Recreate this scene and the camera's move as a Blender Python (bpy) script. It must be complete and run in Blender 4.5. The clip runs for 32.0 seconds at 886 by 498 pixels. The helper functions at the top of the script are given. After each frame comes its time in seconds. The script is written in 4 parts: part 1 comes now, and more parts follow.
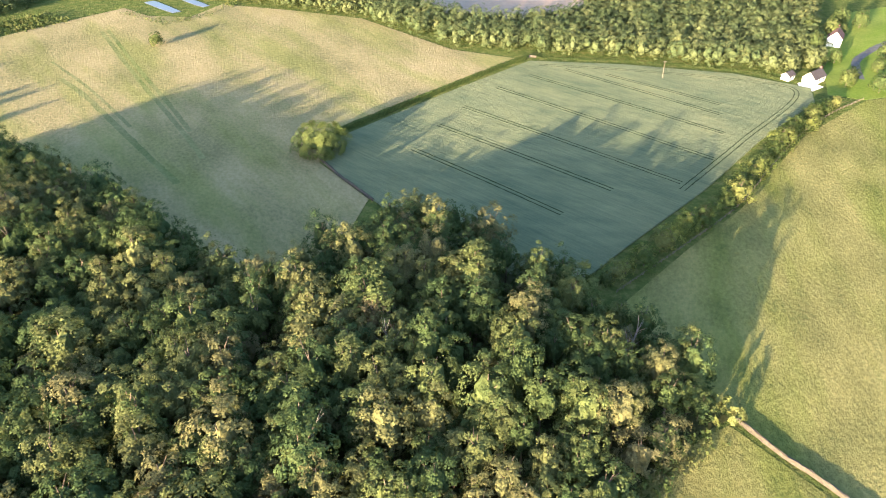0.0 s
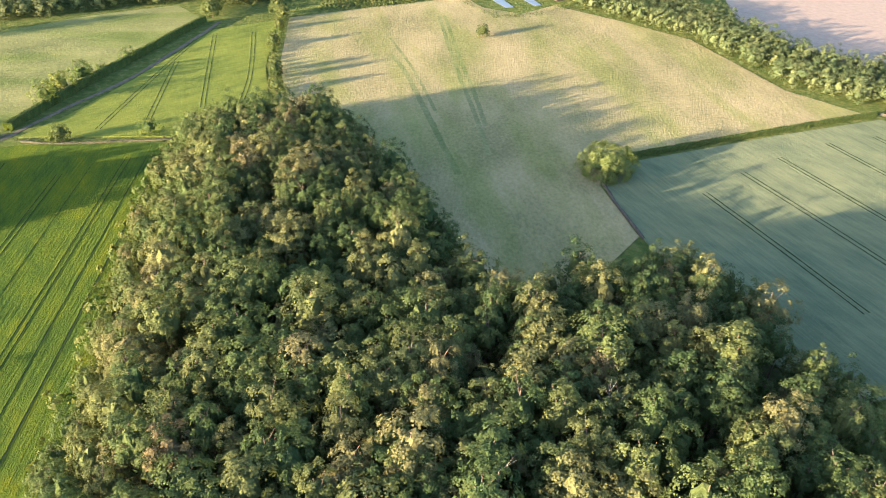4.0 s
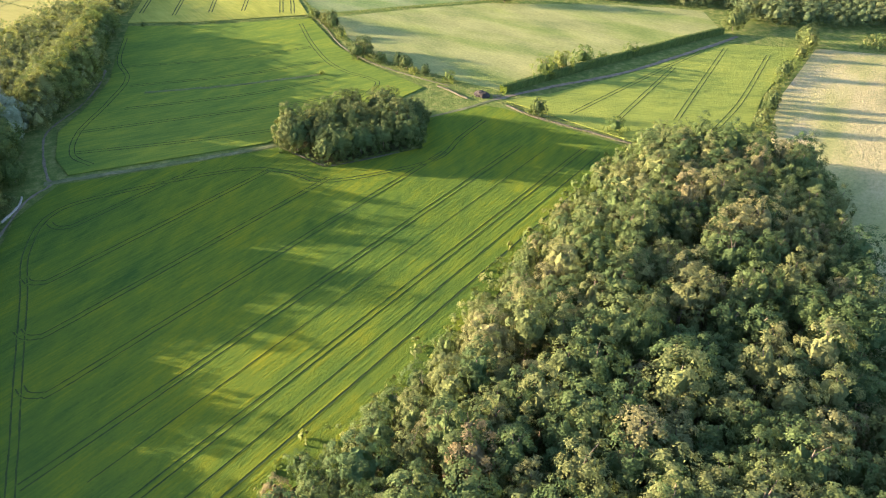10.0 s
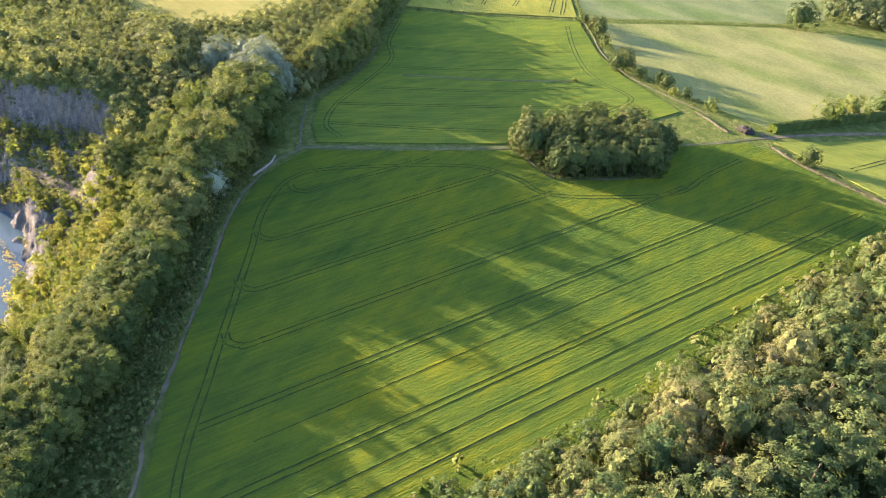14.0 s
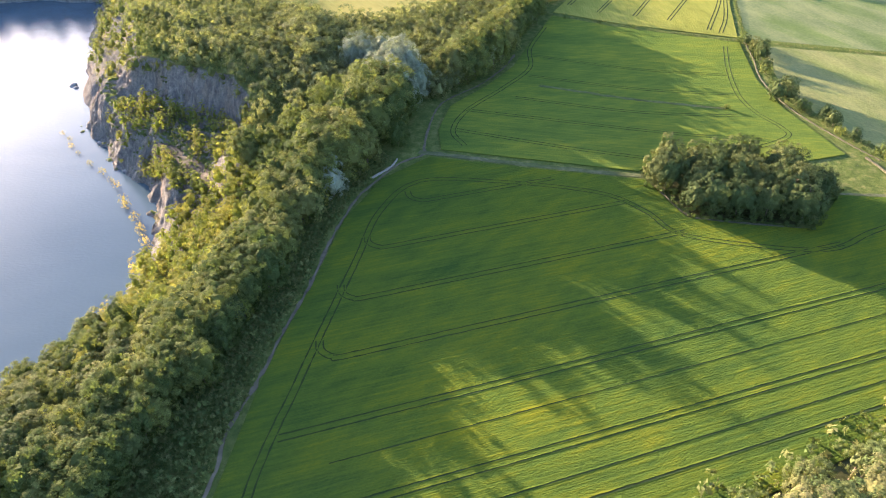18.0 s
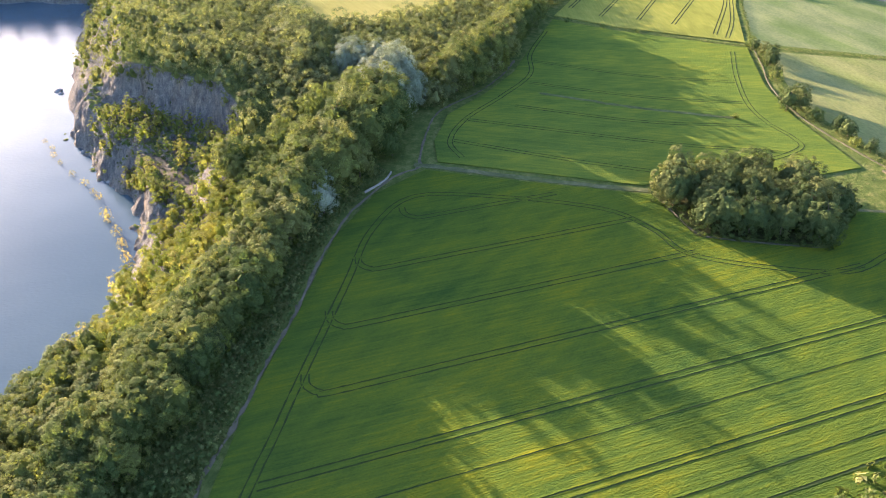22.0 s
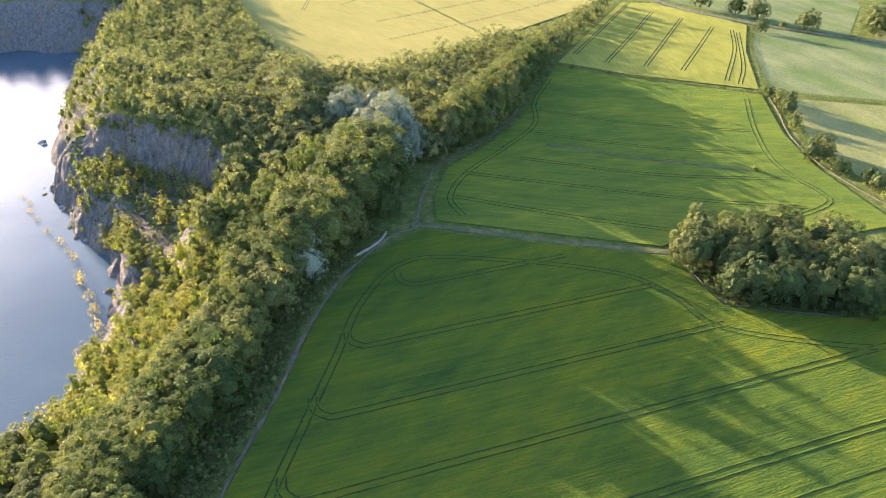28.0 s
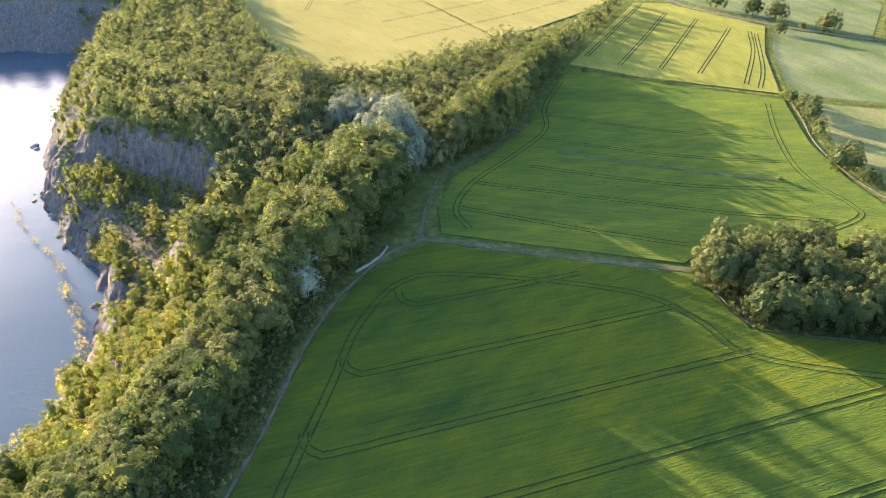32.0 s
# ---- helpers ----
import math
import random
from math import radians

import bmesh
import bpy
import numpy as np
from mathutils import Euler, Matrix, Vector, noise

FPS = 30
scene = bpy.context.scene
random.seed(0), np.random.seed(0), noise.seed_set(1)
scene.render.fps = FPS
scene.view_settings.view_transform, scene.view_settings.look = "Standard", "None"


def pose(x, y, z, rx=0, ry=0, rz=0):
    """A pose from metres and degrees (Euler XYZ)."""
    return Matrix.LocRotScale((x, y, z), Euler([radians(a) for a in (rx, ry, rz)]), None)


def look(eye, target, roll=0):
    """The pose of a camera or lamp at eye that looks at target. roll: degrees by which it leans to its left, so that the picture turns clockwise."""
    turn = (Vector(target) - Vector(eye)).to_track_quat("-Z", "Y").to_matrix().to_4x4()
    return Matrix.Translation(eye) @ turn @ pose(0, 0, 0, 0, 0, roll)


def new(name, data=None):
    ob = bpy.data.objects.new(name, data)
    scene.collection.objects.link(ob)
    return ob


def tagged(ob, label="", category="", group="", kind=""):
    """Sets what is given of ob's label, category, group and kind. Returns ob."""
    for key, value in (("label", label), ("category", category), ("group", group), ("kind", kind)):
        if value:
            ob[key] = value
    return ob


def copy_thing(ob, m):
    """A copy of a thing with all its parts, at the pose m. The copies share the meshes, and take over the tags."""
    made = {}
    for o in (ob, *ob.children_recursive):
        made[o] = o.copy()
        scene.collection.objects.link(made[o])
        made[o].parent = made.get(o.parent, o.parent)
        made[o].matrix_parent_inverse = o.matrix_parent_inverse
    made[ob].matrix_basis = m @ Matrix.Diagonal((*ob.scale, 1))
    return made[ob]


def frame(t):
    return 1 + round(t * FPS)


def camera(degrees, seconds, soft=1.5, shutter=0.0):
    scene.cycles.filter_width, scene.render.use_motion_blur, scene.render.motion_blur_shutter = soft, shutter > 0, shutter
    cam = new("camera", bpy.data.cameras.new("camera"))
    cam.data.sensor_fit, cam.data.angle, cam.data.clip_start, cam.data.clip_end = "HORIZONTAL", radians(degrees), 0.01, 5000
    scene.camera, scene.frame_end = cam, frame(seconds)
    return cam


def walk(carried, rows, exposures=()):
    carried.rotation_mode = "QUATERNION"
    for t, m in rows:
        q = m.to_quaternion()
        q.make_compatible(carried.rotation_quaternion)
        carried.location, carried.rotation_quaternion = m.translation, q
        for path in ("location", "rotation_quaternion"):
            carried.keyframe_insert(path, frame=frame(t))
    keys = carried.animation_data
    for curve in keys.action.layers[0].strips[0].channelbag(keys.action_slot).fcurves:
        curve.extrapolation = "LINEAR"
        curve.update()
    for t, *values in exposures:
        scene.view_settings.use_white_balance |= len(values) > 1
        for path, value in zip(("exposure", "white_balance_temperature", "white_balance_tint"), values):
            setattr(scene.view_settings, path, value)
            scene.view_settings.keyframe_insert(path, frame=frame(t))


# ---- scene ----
cam = camera(64.6, 32.0, soft=1.0, shutter=0.3)
EXPOSURE = 3.38
METRES, EYE, TILT, LEAN, TURN = 115.0, 126.0, -35.0, 0.0, 0.0
ROWS = [
    (0.0, 0.0, 0.0, 0.0, 0.0, 0.0, 0.0),
    (0.5, 0.0061, 0.0112, 0.008, 2.26, -0.01, -1.56),
    (1.0, 0.0102, 0.0222, 0.0162, 4.02, -0.07, -2.79),
    (1.5, 0.013, 0.0335, 0.0246, 6.63, -0.21, -4.63),
    (2.0, 0.016, 0.0452, 0.0333, 9.73, -0.49, -6.76),
    (2.5, 0.0184, 0.0574, 0.0419, 12.85, -0.89, -8.87),
    (3.0, 0.0195, 0.0693, 0.051, 16.0, -1.44, -10.97),
    (3.5, 0.0193, 0.0813, 0.0596, 19.18, -2.06, -13.03),
    (5.5, 0.0139, 0.1306, 0.0948, 32.59, -5.95, -20.61),
    (6.0, 0.0098, 0.1426, 0.1023, 36.05, -7.22, -22.35),
    (6.5, 0.0049, 0.1544, 0.1101, 39.63, -8.64, -24.01),
    (7.0, -0.0007, 0.1664, 0.1171, 43.31, -10.16, -25.59),
    (7.5, -0.0071, 0.1782, 0.1234, 47.02, -11.78, -27.04),
    (8.0, -0.0148, 0.189, 0.1301, 50.69, -13.49, -28.32),
    (8.5, -0.0236, 0.1997, 0.1357, 54.25, -15.21, -29.5),
    (9.0, -0.0332, 0.2098, 0.1418, 57.84, -17.02, -30.57),
    (9.5, -0.0436, 0.2198, 0.1472, 61.42, -18.88, -31.51),
    (10.0, -0.0546, 0.2292, 0.153, 63.92, -20.25, -32.05),
    (10.5, -0.0662, 0.2384, 0.1573, 66.07, -21.4, -32.52),
    (11.0, -0.0788, 0.2472, 0.1613, 69.27, -23.14, -33.13),
    (11.5, -0.0917, 0.2558, 0.165, 72.9, -25.14, -33.73),
    (12.0, -0.1052, 0.2625, 0.1689, 76.52, -27.21, -34.19),
    (12.5, -0.1189, 0.2699, 0.1723, 80.11, -29.25, -34.54),
    (13.0, -0.1326, 0.2764, 0.1754, 83.64, -31.26, -34.79),
    (13.5, -0.147, 0.281, 0.1783, 87.08, -33.26, -34.96),
    (14.0, -0.1615, 0.2867, 0.1802, 90.38, -35.16, -35.0),
    (14.5, -0.1763, 0.2905, 0.1819, 93.58, -37.01, -34.98),
    (15.0, -0.1909, 0.2928, 0.1838, 96.74, -38.87, -34.88),
    (15.5, -0.2062, 0.2951, 0.1854, 100.41, -40.98, -34.65),
    (17.5, -0.2664, 0.3002, 0.188, 105.16, -43.72, -34.2),
    (18.0, -0.2816, 0.2993, 0.1878, 105.14, -43.74, -34.23),
    (18.5, -0.297, 0.2982, 0.1872, 105.14, -43.75, -34.26),
    (19.0, -0.3124, 0.2959, 0.1864, 105.11, -43.76, -34.29),
    (19.5, -0.3278, 0.2944, 0.1824, 105.08, -43.71, -34.32),
    (20.0, -0.3432, 0.2943, 0.1803, 105.1, -43.73, -34.32),
    (20.5, -0.3587, 0.2944, 0.1772, 105.11, -43.76, -34.31),
    (21.0, -0.374, 0.294, 0.1731, 105.1, -43.77, -34.32),
    (21.5, -0.3894, 0.2947, 0.168, 105.09, -43.76, -34.3),
    (22.0, -0.4038, 0.2945, 0.1633, 105.1, -43.76, -34.3),
    (22.5, -0.4194, 0.2948, 0.1599, 105.12, -43.81, -34.26),
    (23.0, -0.4348, 0.2943, 0.1544, 105.11, -43.79, -34.26),
    (23.5, -0.4505, 0.2939, 0.1491, 105.1, -43.77, -34.25),
    (24.0, -0.4661, 0.2939, 0.1438, 105.08, -43.75, -34.23),
    (24.5, -0.482, 0.2931, 0.1407, 105.09, -43.59, -34.2),
    (25.0, -0.498, 0.2936, 0.1372, 105.12, -43.03, -34.14),
    (25.5, -0.5137, 0.2931, 0.1311, 105.09, -42.17, -34.12),
    (26.0, -0.5293, 0.2933, 0.1261, 105.09, -41.41, -34.08),
    (26.5, -0.5449, 0.2929, 0.1213, 105.07, -40.85, -34.06),
    (28.5, -0.608, 0.2925, 0.103, 105.08, -40.4, -33.98),
    (29.0, -0.6235, 0.2924, 0.0979, 105.13, -40.41, -33.96),
    (29.5, -0.6391, 0.2927, 0.0932, 105.45, -40.59, -33.91),
    (30.0, -0.6547, 0.2922, 0.0886, 105.7, -40.73, -33.86),
    (30.5, -0.6706, 0.2933, 0.0834, 105.73, -40.73, -33.81),
    (31.0, -0.6861, 0.2923, 0.0791, 105.74, -40.75, -33.81),
    (31.5, -0.7017, 0.2921, 0.0739, 105.76, -40.75, -33.82),
    (32.0, -0.7171, 0.2917, 0.0688, 105.78, -40.76, -33.83),
]
walk(cam, [(t, pose(0, 0, EYE, TILT, LEAN, TURN) @ pose(METRES * x, METRES * y, METRES * z, 90 + pitch, roll, yaw)) for t, x, y, z, yaw, pitch, roll in ROWS],
     [(0.0, EXPOSURE, 6300, 18), (5.0, EXPOSURE, 6300, 18), (8.0, EXPOSURE + 0.15, 6250, 18), (13.0, EXPOSURE + 0.22, 6200, 23), (18.0, EXPOSURE + 0.18, 6100, 26), (32.0, EXPOSURE + 0.18, 6100, 26)])


# ---- light ----
SUN_TO = Vector((-0.574, -0.819, 0.0))      # level direction towards the sun
SUN_EL = radians(8.8)
world = bpy.data.worlds.new("sky")
scene.world = world
world.use_nodes = True
wn = world.node_tree.nodes
sky = wn.new("ShaderNodeTexSky")
sky.sky_type = "NISHITA"
sky.sun_disc = False
sky.sun_elevation = SUN_EL
sky.sun_rotation = math.atan2(SUN_TO.x, SUN_TO.y)
sky.altitude = 100
sky.air_density, sky.dust_density, sky.ozone_density = 1.0, 1.6, 2.2
world.node_tree.links.new(sky.outputs[0], wn["Background"].inputs[0])
wn["Background"].inputs[1].default_value = 0.124
sun_data = bpy.data.lights.new("sun", "SUN")
sun_data.energy = 4.9
sun_data.angle = radians(0.55)
sun_data.color = (1.0, 0.79, 0.51)
sun = new("sun", sun_data)
sun.matrix_world = look((0, 0, 300), Vector((0, 0, 300)) - SUN_TO * math.cos(SUN_EL) - Vector((0, 0, math.sin(SUN_EL))))


# ---- materials ----
class Nodes:
    """A small builder for node materials."""

    def __init__(self, name):
        self.m = bpy.data.materials.new(name)
        self.m.use_nodes = True
        self.t = self.m.node_tree
        self.bsdf = self.t.nodes["Principled BSDF"]
        self.out = self.t.nodes["Material Output"]

    def put(self, socket, value):
        if isinstance(value, bpy.types.NodeSocket):
            self.t.links.new(value, socket)
        elif isinstance(value, tuple) and len(value) == 3 and socket.type == "RGBA":
            socket.default_value = (*value, 1)
        else:
            socket.default_value = value

    def node(self, kind, *values, **props):
        n = self.t.nodes.new("ShaderNode" + kind)
        for key, value in props.items():
            setattr(n, key, value)
        for i, value in enumerate(values):
            if value is not None:
                self.put(n.inputs[i], value)
        return n

    def math(self, op, a, b=0.0, c=0.0):
        return self.node("Math", a, b, c, operation=op).outputs[0]

    def mix(self, fac, a, b, blend="MIX"):
        n = self.node("Mix", data_type="RGBA", blend_type=blend)
        self.put(n.inputs[0], fac), self.put(n.inputs[6], a), self.put(n.inputs[7], b)
        return n.outputs[2]

    def ramp(self, fac, stops, smooth="LINEAR"):
        n = self.node("ValToRGB", fac)
        n.color_ramp.interpolation = smooth
        e = n.color_ramp.elements
        while len(e) < len(stops):
            e.new(0.5)
        for el, (p, c) in zip(e, stops):
            el.position, el.color = p, (*(c if isinstance(c, tuple) else (c, c, c)), 1)
        return n.outputs[0]

    def place(self, angle=0.0, scale=(1, 1, 1)):
        g = self.node("NewGeometry")
        m = self.node("Mapping")
        self.put(m.inputs[0], g.outputs["Position"])
        m.inputs["Rotation"].default_value = (0, 0, -radians(angle))
        turned = m.outputs[0]
        m2 = self.node("Mapping")
        self.put(m2.inputs[0], turned)
        m2.inputs["Scale"].default_value = scale
        return m2.outputs[0]

    def noise(self, at, scale, detail=4.0, rough=0.55):
        n = self.node("TexNoise", at)
        n.inputs["Scale"].default_value = scale
        n.inputs["Detail"].default_value = detail
        n.inputs["Roughness"].default_value = rough
        return n.outputs[0]

    def finish(self, colour, rough=0.8, bump=None, depth=0.1, strength=1.0, spec=0.2):
        b = self.bsdf
        self.put(b.inputs["Base Color"], colour)
        self.put(b.inputs["Roughness"], rough)
        b.inputs["Specular IOR Level"].default_value = spec
        if bump is not None and depth > 0:
            n = self.node("Bump")
            n.inputs["Strength"].default_value = strength
            n.inputs["Distance"].default_value = depth
            self.put(n.inputs["Height"], bump)
            self.t.links.new(n.outputs[0], b.inputs["Normal"])
        return self.m


def foliage(name, stops, shine=0.42, per_tree=False):
    """Leaves: one tone a tree, small changes from spray to spray, light that comes through."""
    k = Nodes(name)
    if per_tree:
        fac = k.node("Attribute", attribute_name="tone").outputs["Fac"]
    else:
        fac = k.node("ObjectInfo").outputs["Random"]
    geo = k.node("NewGeometry")
    col = k.ramp(fac, stops)
    leaf = geo.outputs["Random Per Island"]
    col = k.mix(1.0, col, k.ramp(leaf, [(0.0, 0.72), (0.55, 1.0), (1.0, 1.24)]), "MULTIPLY")
    at = k.place()
    patch = k.noise(at, 0.35, 3.0)
    col = k.mix(k.ramp(patch, [(0.45, 0.0), (0.75, 0.4)]), col, k.mix(0.5, col, (0.15, 0.14, 0.045)))
    speck = k.noise(at, 2.6, 4.0, 0.75)
    col = k.mix(1.0, col, k.ramp(speck, [(0.32, 0.76), (0.5, 1.0), (0.68, 1.18)]), "MULTIPLY")
    k.finish(col, 0.75, speck, 0.15, 1.0, spec=0.02)
    tr = k.node("BsdfTranslucent", k.mix(1.0, col, (1.18, 1.20, 0.60), "MULTIPLY"))
    mix = k.node("MixShader", shine, k.bsdf.outputs[0], tr.outputs[0])
    k.t.links.new(mix.outputs[0], k.out.inputs[0])
    return k.m


def crop(name, dark, mid, light, angle, bump=0.5, row=1.2, patch=0.03):
    """A standing crop: drill rows along the angle, lodged patches and wind marks."""
    k = Nodes(name)
    rows = k.noise(k.place(angle, (0.055, row * 1.2, 1)), 1.0, 5.0, 0.65)
    fine = k.noise(k.place(angle, (0.8, 1.4, 1)), 1.7, 4.0, 0.7)
    big = k.noise(k.place(angle, (0.5, 1.0, 1)), patch, 4.0, 0.6)
    wave = k.noise(k.place(angle + 24, (0.35, 1.0, 1)), 0.22, 3.0, 0.6)
    f = k.math("MULTIPLY_ADD", rows, 0.40, k.math("MULTIPLY_ADD", big, 0.45, k.math("MULTIPLY", wave, 0.30)))
    f = k.math("MULTIPLY_ADD", k.math("SUBTRACT", fine, 0.5), 0.22, f)
    col = k.ramp(f, [(0.40, dark), (0.57, mid), (0.76, light)])
    h = k.math("ADD", k.math("MULTIPLY", rows, 0.9), k.math("ADD", k.math("MULTIPLY", fine, 0.75), k.math("MULTIPLY", wave, 0.12)))
    return k.finish(col, 0.9, h, bump, 1.0, 0.0)


def grass(name, dark, mid, light, angle=20, bump=0.5, blotch=0.05):
    """Grazed or rough grass, tufted and blotchy."""
    k = Nodes(name)
    tuft = k.noise(k.place(angle, (0.7, 1, 1)), 0.8, 6.0, 0.7)
    big = k.noise(k.place(angle, (0.6, 1, 1)), blotch, 5.0, 0.6)
    f = k.math("MULTIPLY_ADD", tuft, 0.5, k.math("MULTIPLY", big, 0.55))
    col = k.ramp(f, [(0.38, dark), (0.53, mid), (0.68, light)])
    lush = k.noise(k.place(angle + 12, (0.22, 1, 1)), 0.045, 4.0, 0.6)
    col = k.mix(k.ramp(lush, [(0.45, 0.0), (0.63, 0.75)]), col, k.mix(1.0, col, (0.68, 0.84, 0.55), "MULTIPLY"))
    return k.finish(col, 0.9, tuft, bump, 1.0, 0.0)


def ground_material():
    """Rough grass that gives way to weathered grey rock where the ground is steep."""
    k = Nodes("rough_ground")
    at = k.place()
    g = k.noise(at, 0.25, 6.0, 0.7)
    grassy = k.ramp(g, [(0.3, (0.035, 0.058, 0.016)), (0.5, (0.075, 0.095, 0.026)), (0.7, (0.14, 0.135, 0.05))])
    r1 = k.noise(k.place(35, (1, 1, 0.30)), 0.42, 9.0, 0.72)
    rib = k.noise(k.place(20, (1.0, 1.0, 0.10)), 0.75, 5.0, 0.7)
    cracks = k.node("TexVoronoi", k.place(35, (0.42, 0.42, 0.12)), feature="DISTANCE_TO_EDGE")
    shelf = k.node("TexVoronoi", k.place(8, (0.10, 0.16, 0.42)), feature="DISTANCE_TO_EDGE")
    rock = k.ramp(k.math("MULTIPLY_ADD", rib, 0.5, k.math("MULTIPLY", r1, 0.5)), [(0.34, (0.085, 0.082, 0.078)), (0.48, (0.185, 0.175, 0.160)), (0.64, (0.320, 0.295, 0.255))])
    joint = k.math("MAXIMUM", k.ramp(cracks.outputs[0], [(0.0, 0.85), (0.10, 0.0)]), k.ramp(shelf.outputs[0], [(0.0, 0.7), (0.07, 0.0)]))
    rock = k.mix(joint, rock, (0.07, 0.067, 0.064))
    ochre = k.noise(k.place(10, (1, 1, 0.5)), 0.09, 4.0, 0.6)
    rock = k.mix(k.ramp(ochre, [(0.52, 0.0), (0.68, 0.6)]), rock, k.mix(1.0, rock, (1.25, 1.0, 0.72), "MULTIPLY"))
    up = k.node("SeparateXYZ", k.node("NewGeometry").outputs["Normal"]).outputs[2]
    steep = k.ramp(k.math("ADD", up, k.math("MULTIPLY", k.math("SUBTRACT", g, 0.5), 0.35)), [(0.84, 1.0), (0.95, 0.0)])
    col = k.mix(steep, grassy, rock)
    h = k.math("ADD", k.math("ADD", r1, k.math("MULTIPLY", rib, 0.8)), k.math("SUBTRACT", k.math("MULTIPLY", g, 0.6), k.math("MULTIPLY", k.math("MULTIPLY", joint, steep), 0.35)))
    return k.finish(col, 0.95, h, 1.5, 1.0, 0.0)


def plain(name, a, b, scale=2.0, rough=0.8, depth=0.03, spec=0.04):
    k = Nodes(name)
    n = k.noise(k.place(), scale, 6.0, 0.65)
    return k.finish(k.ramp(n, [(0.3, a), (0.7, b)]), rough, n, depth, 0.8, spec)


def water_material():
    k = Nodes("quarry_water")
    at = k.place(30, (1, 0.6, 1))
    ripple = k.math("ADD", k.noise(at, 1.1, 3.0), k.math("MULTIPLY", k.noise(at, 0.09, 3.0), 1.5))
    col = k.ramp(k.noise(at, 0.012, 3.0), [(0.35, (0.030, 0.052, 0.066)), (0.7, (0.046, 0.070, 0.084))])
    return k.finish(col, 0.12, ripple, 0.12, 0.5, 0.08)


M_GROUND = ground_material()
M_MAIN = crop("green_cereal", (0.021, 0.045, 0.012), (0.049, 0.074, 0.012), (0.106, 0.109, 0.009), 121, 0.8)
M_BFIELD = crop("green_cereal_far", (0.035, 0.065, 0.017), (0.074, 0.104, 0.019), (0.140, 0.146, 0.019), 92, 0.9)
M_FFIELD = crop("young_cereal", (0.066, 0.094, 0.024), (0.116, 0.140, 0.030), (0.172, 0.180, 0.036), 52, 1.1)
M_CFIELD = crop("ripening_cereal", (0.10, 0.115, 0.025), (0.16, 0.165, 0.035), (0.22, 0.21, 0.05), 12, 1.1)
M_DFIELD = crop("pale_ripe_cereal", (0.16, 0.15, 0.045), (0.205, 0.188, 0.06), (0.25, 0.222, 0.075), 40, 1.1)
M_BLUE = crop("bluish_barley", (0.068, 0.092, 0.054), (0.114, 0.132, 0.073), (0.172, 0.176, 0.092), -42, 1.1)
M_TAN = grass("seeding_hay_grass", (0.114, 0.110, 0.050), (0.188, 0.160, 0.078), (0.256, 0.206, 0.108), 114, 0.8, 0.03)
M_HAYGREEN = grass("damp_green_grass", (0.085, 0.10, 0.042), (0.135, 0.136, 0.062), (0.19, 0.172, 0.088), 114, 0.8, 0.08)
M_PASTURE = grass("pasture_grass", (0.084, 0.096, 0.038), (0.128, 0.132, 0.052), (0.178, 0.170, 0.070), 20, 0.8)
M_LAWN = grass("mown_garden_grass", (0.085, 0.115, 0.026), (0.125, 0.155, 0.034), (0.170, 0.185, 0.048), 30, 0.3)
M_ROUGH = grass("rough_margin_grass", (0.040, 0.050, 0.020), (0.066, 0.076, 0.030), (0.105, 0.108, 0.048), 90, 0.5, 0.2)
M_FARGRASS = grass("far_pasture_grass", (0.066, 0.086, 0.040), (0.098, 0.116, 0.052), (0.138, 0.148, 0.068), 20, 0.8)
M_YELLOW = grass("dry_pasture_grass", (0.088, 0.090, 0.032), (0.150, 0.140, 0.050), (0.215, 0.188, 0.072), 70, 1.0, 0.06)
M_BROWN = plain("bare_ploughed_soil", (0.20, 0.15, 0.11), (0.27, 0.205, 0.155), 0.3, 0.9, 0.1)
# rut floor: soil colour darkened for the shade between the crop stands
M_RUT_SHADE = plain("rut_soil_and_gap_shade", (0.011, 0.020, 0.007), (0.024, 0.035, 0.011), 0.6, 0.9)
M_TRACK = plain("stony_track", (0.050, 0.043, 0.027), (0.118, 0.098, 0.066), 0.35, 0.9)
M_TARMAC = plain("grey_tarmac", (0.055, 0.054, 0.052), (0.10, 0.097, 0.092), 0.4, 0.85)
M_FLOOR = plain("leaf_litter", (0.02, 0.025, 0.008), (0.05, 0.05, 0.02), 0.5, 0.95, 0.2)
M_STONE = plain("pale_field_stone", (0.034, 0.030, 0.022), (0.080, 0.070, 0.055), 1.2, 0.9, 0.1)
M_RUBBLE = plain("weedy_rubble", (0.032, 0.034, 0.016), (0.085, 0.075, 0.050), 0.9, 0.9, 0.15)
M_ROCK = plain("grey_boulder", (0.10, 0.10, 0.10), (0.26, 0.25, 0.23), 0.7, 0.9, 0.3)
M_BARK = plain("bark", (0.06, 0.045, 0.03), (0.14, 0.11, 0.08), 3.0, 0.9, 0.05)
M_DEAD = plain("bleached_dead_wood", (0.11, 0.096, 0.078), (0.21, 0.185, 0.155), 3.0, 0.9, 0.03)
M_WATER = water_material()
M_POND = plain("pale_pond_water", (0.045, 0.055, 0.065), (0.08, 0.09, 0.10), 0.2, 0.3, 0.0, 0.2)
M_WHITE = plain("white_limewash", (0.55, 0.54, 0.51), (0.68, 0.67, 0.64), 1.5, 0.85, 0.01)
M_SLATE = plain("grey_slate", (0.030, 0.027, 0.028), (0.065, 0.055, 0.054), 2.5, 0.7, 0.04)
M_BRICK = plain("red_brick", (0.09, 0.05, 0.042), (0.15, 0.085, 0.07), 3.0, 0.9, 0.02)
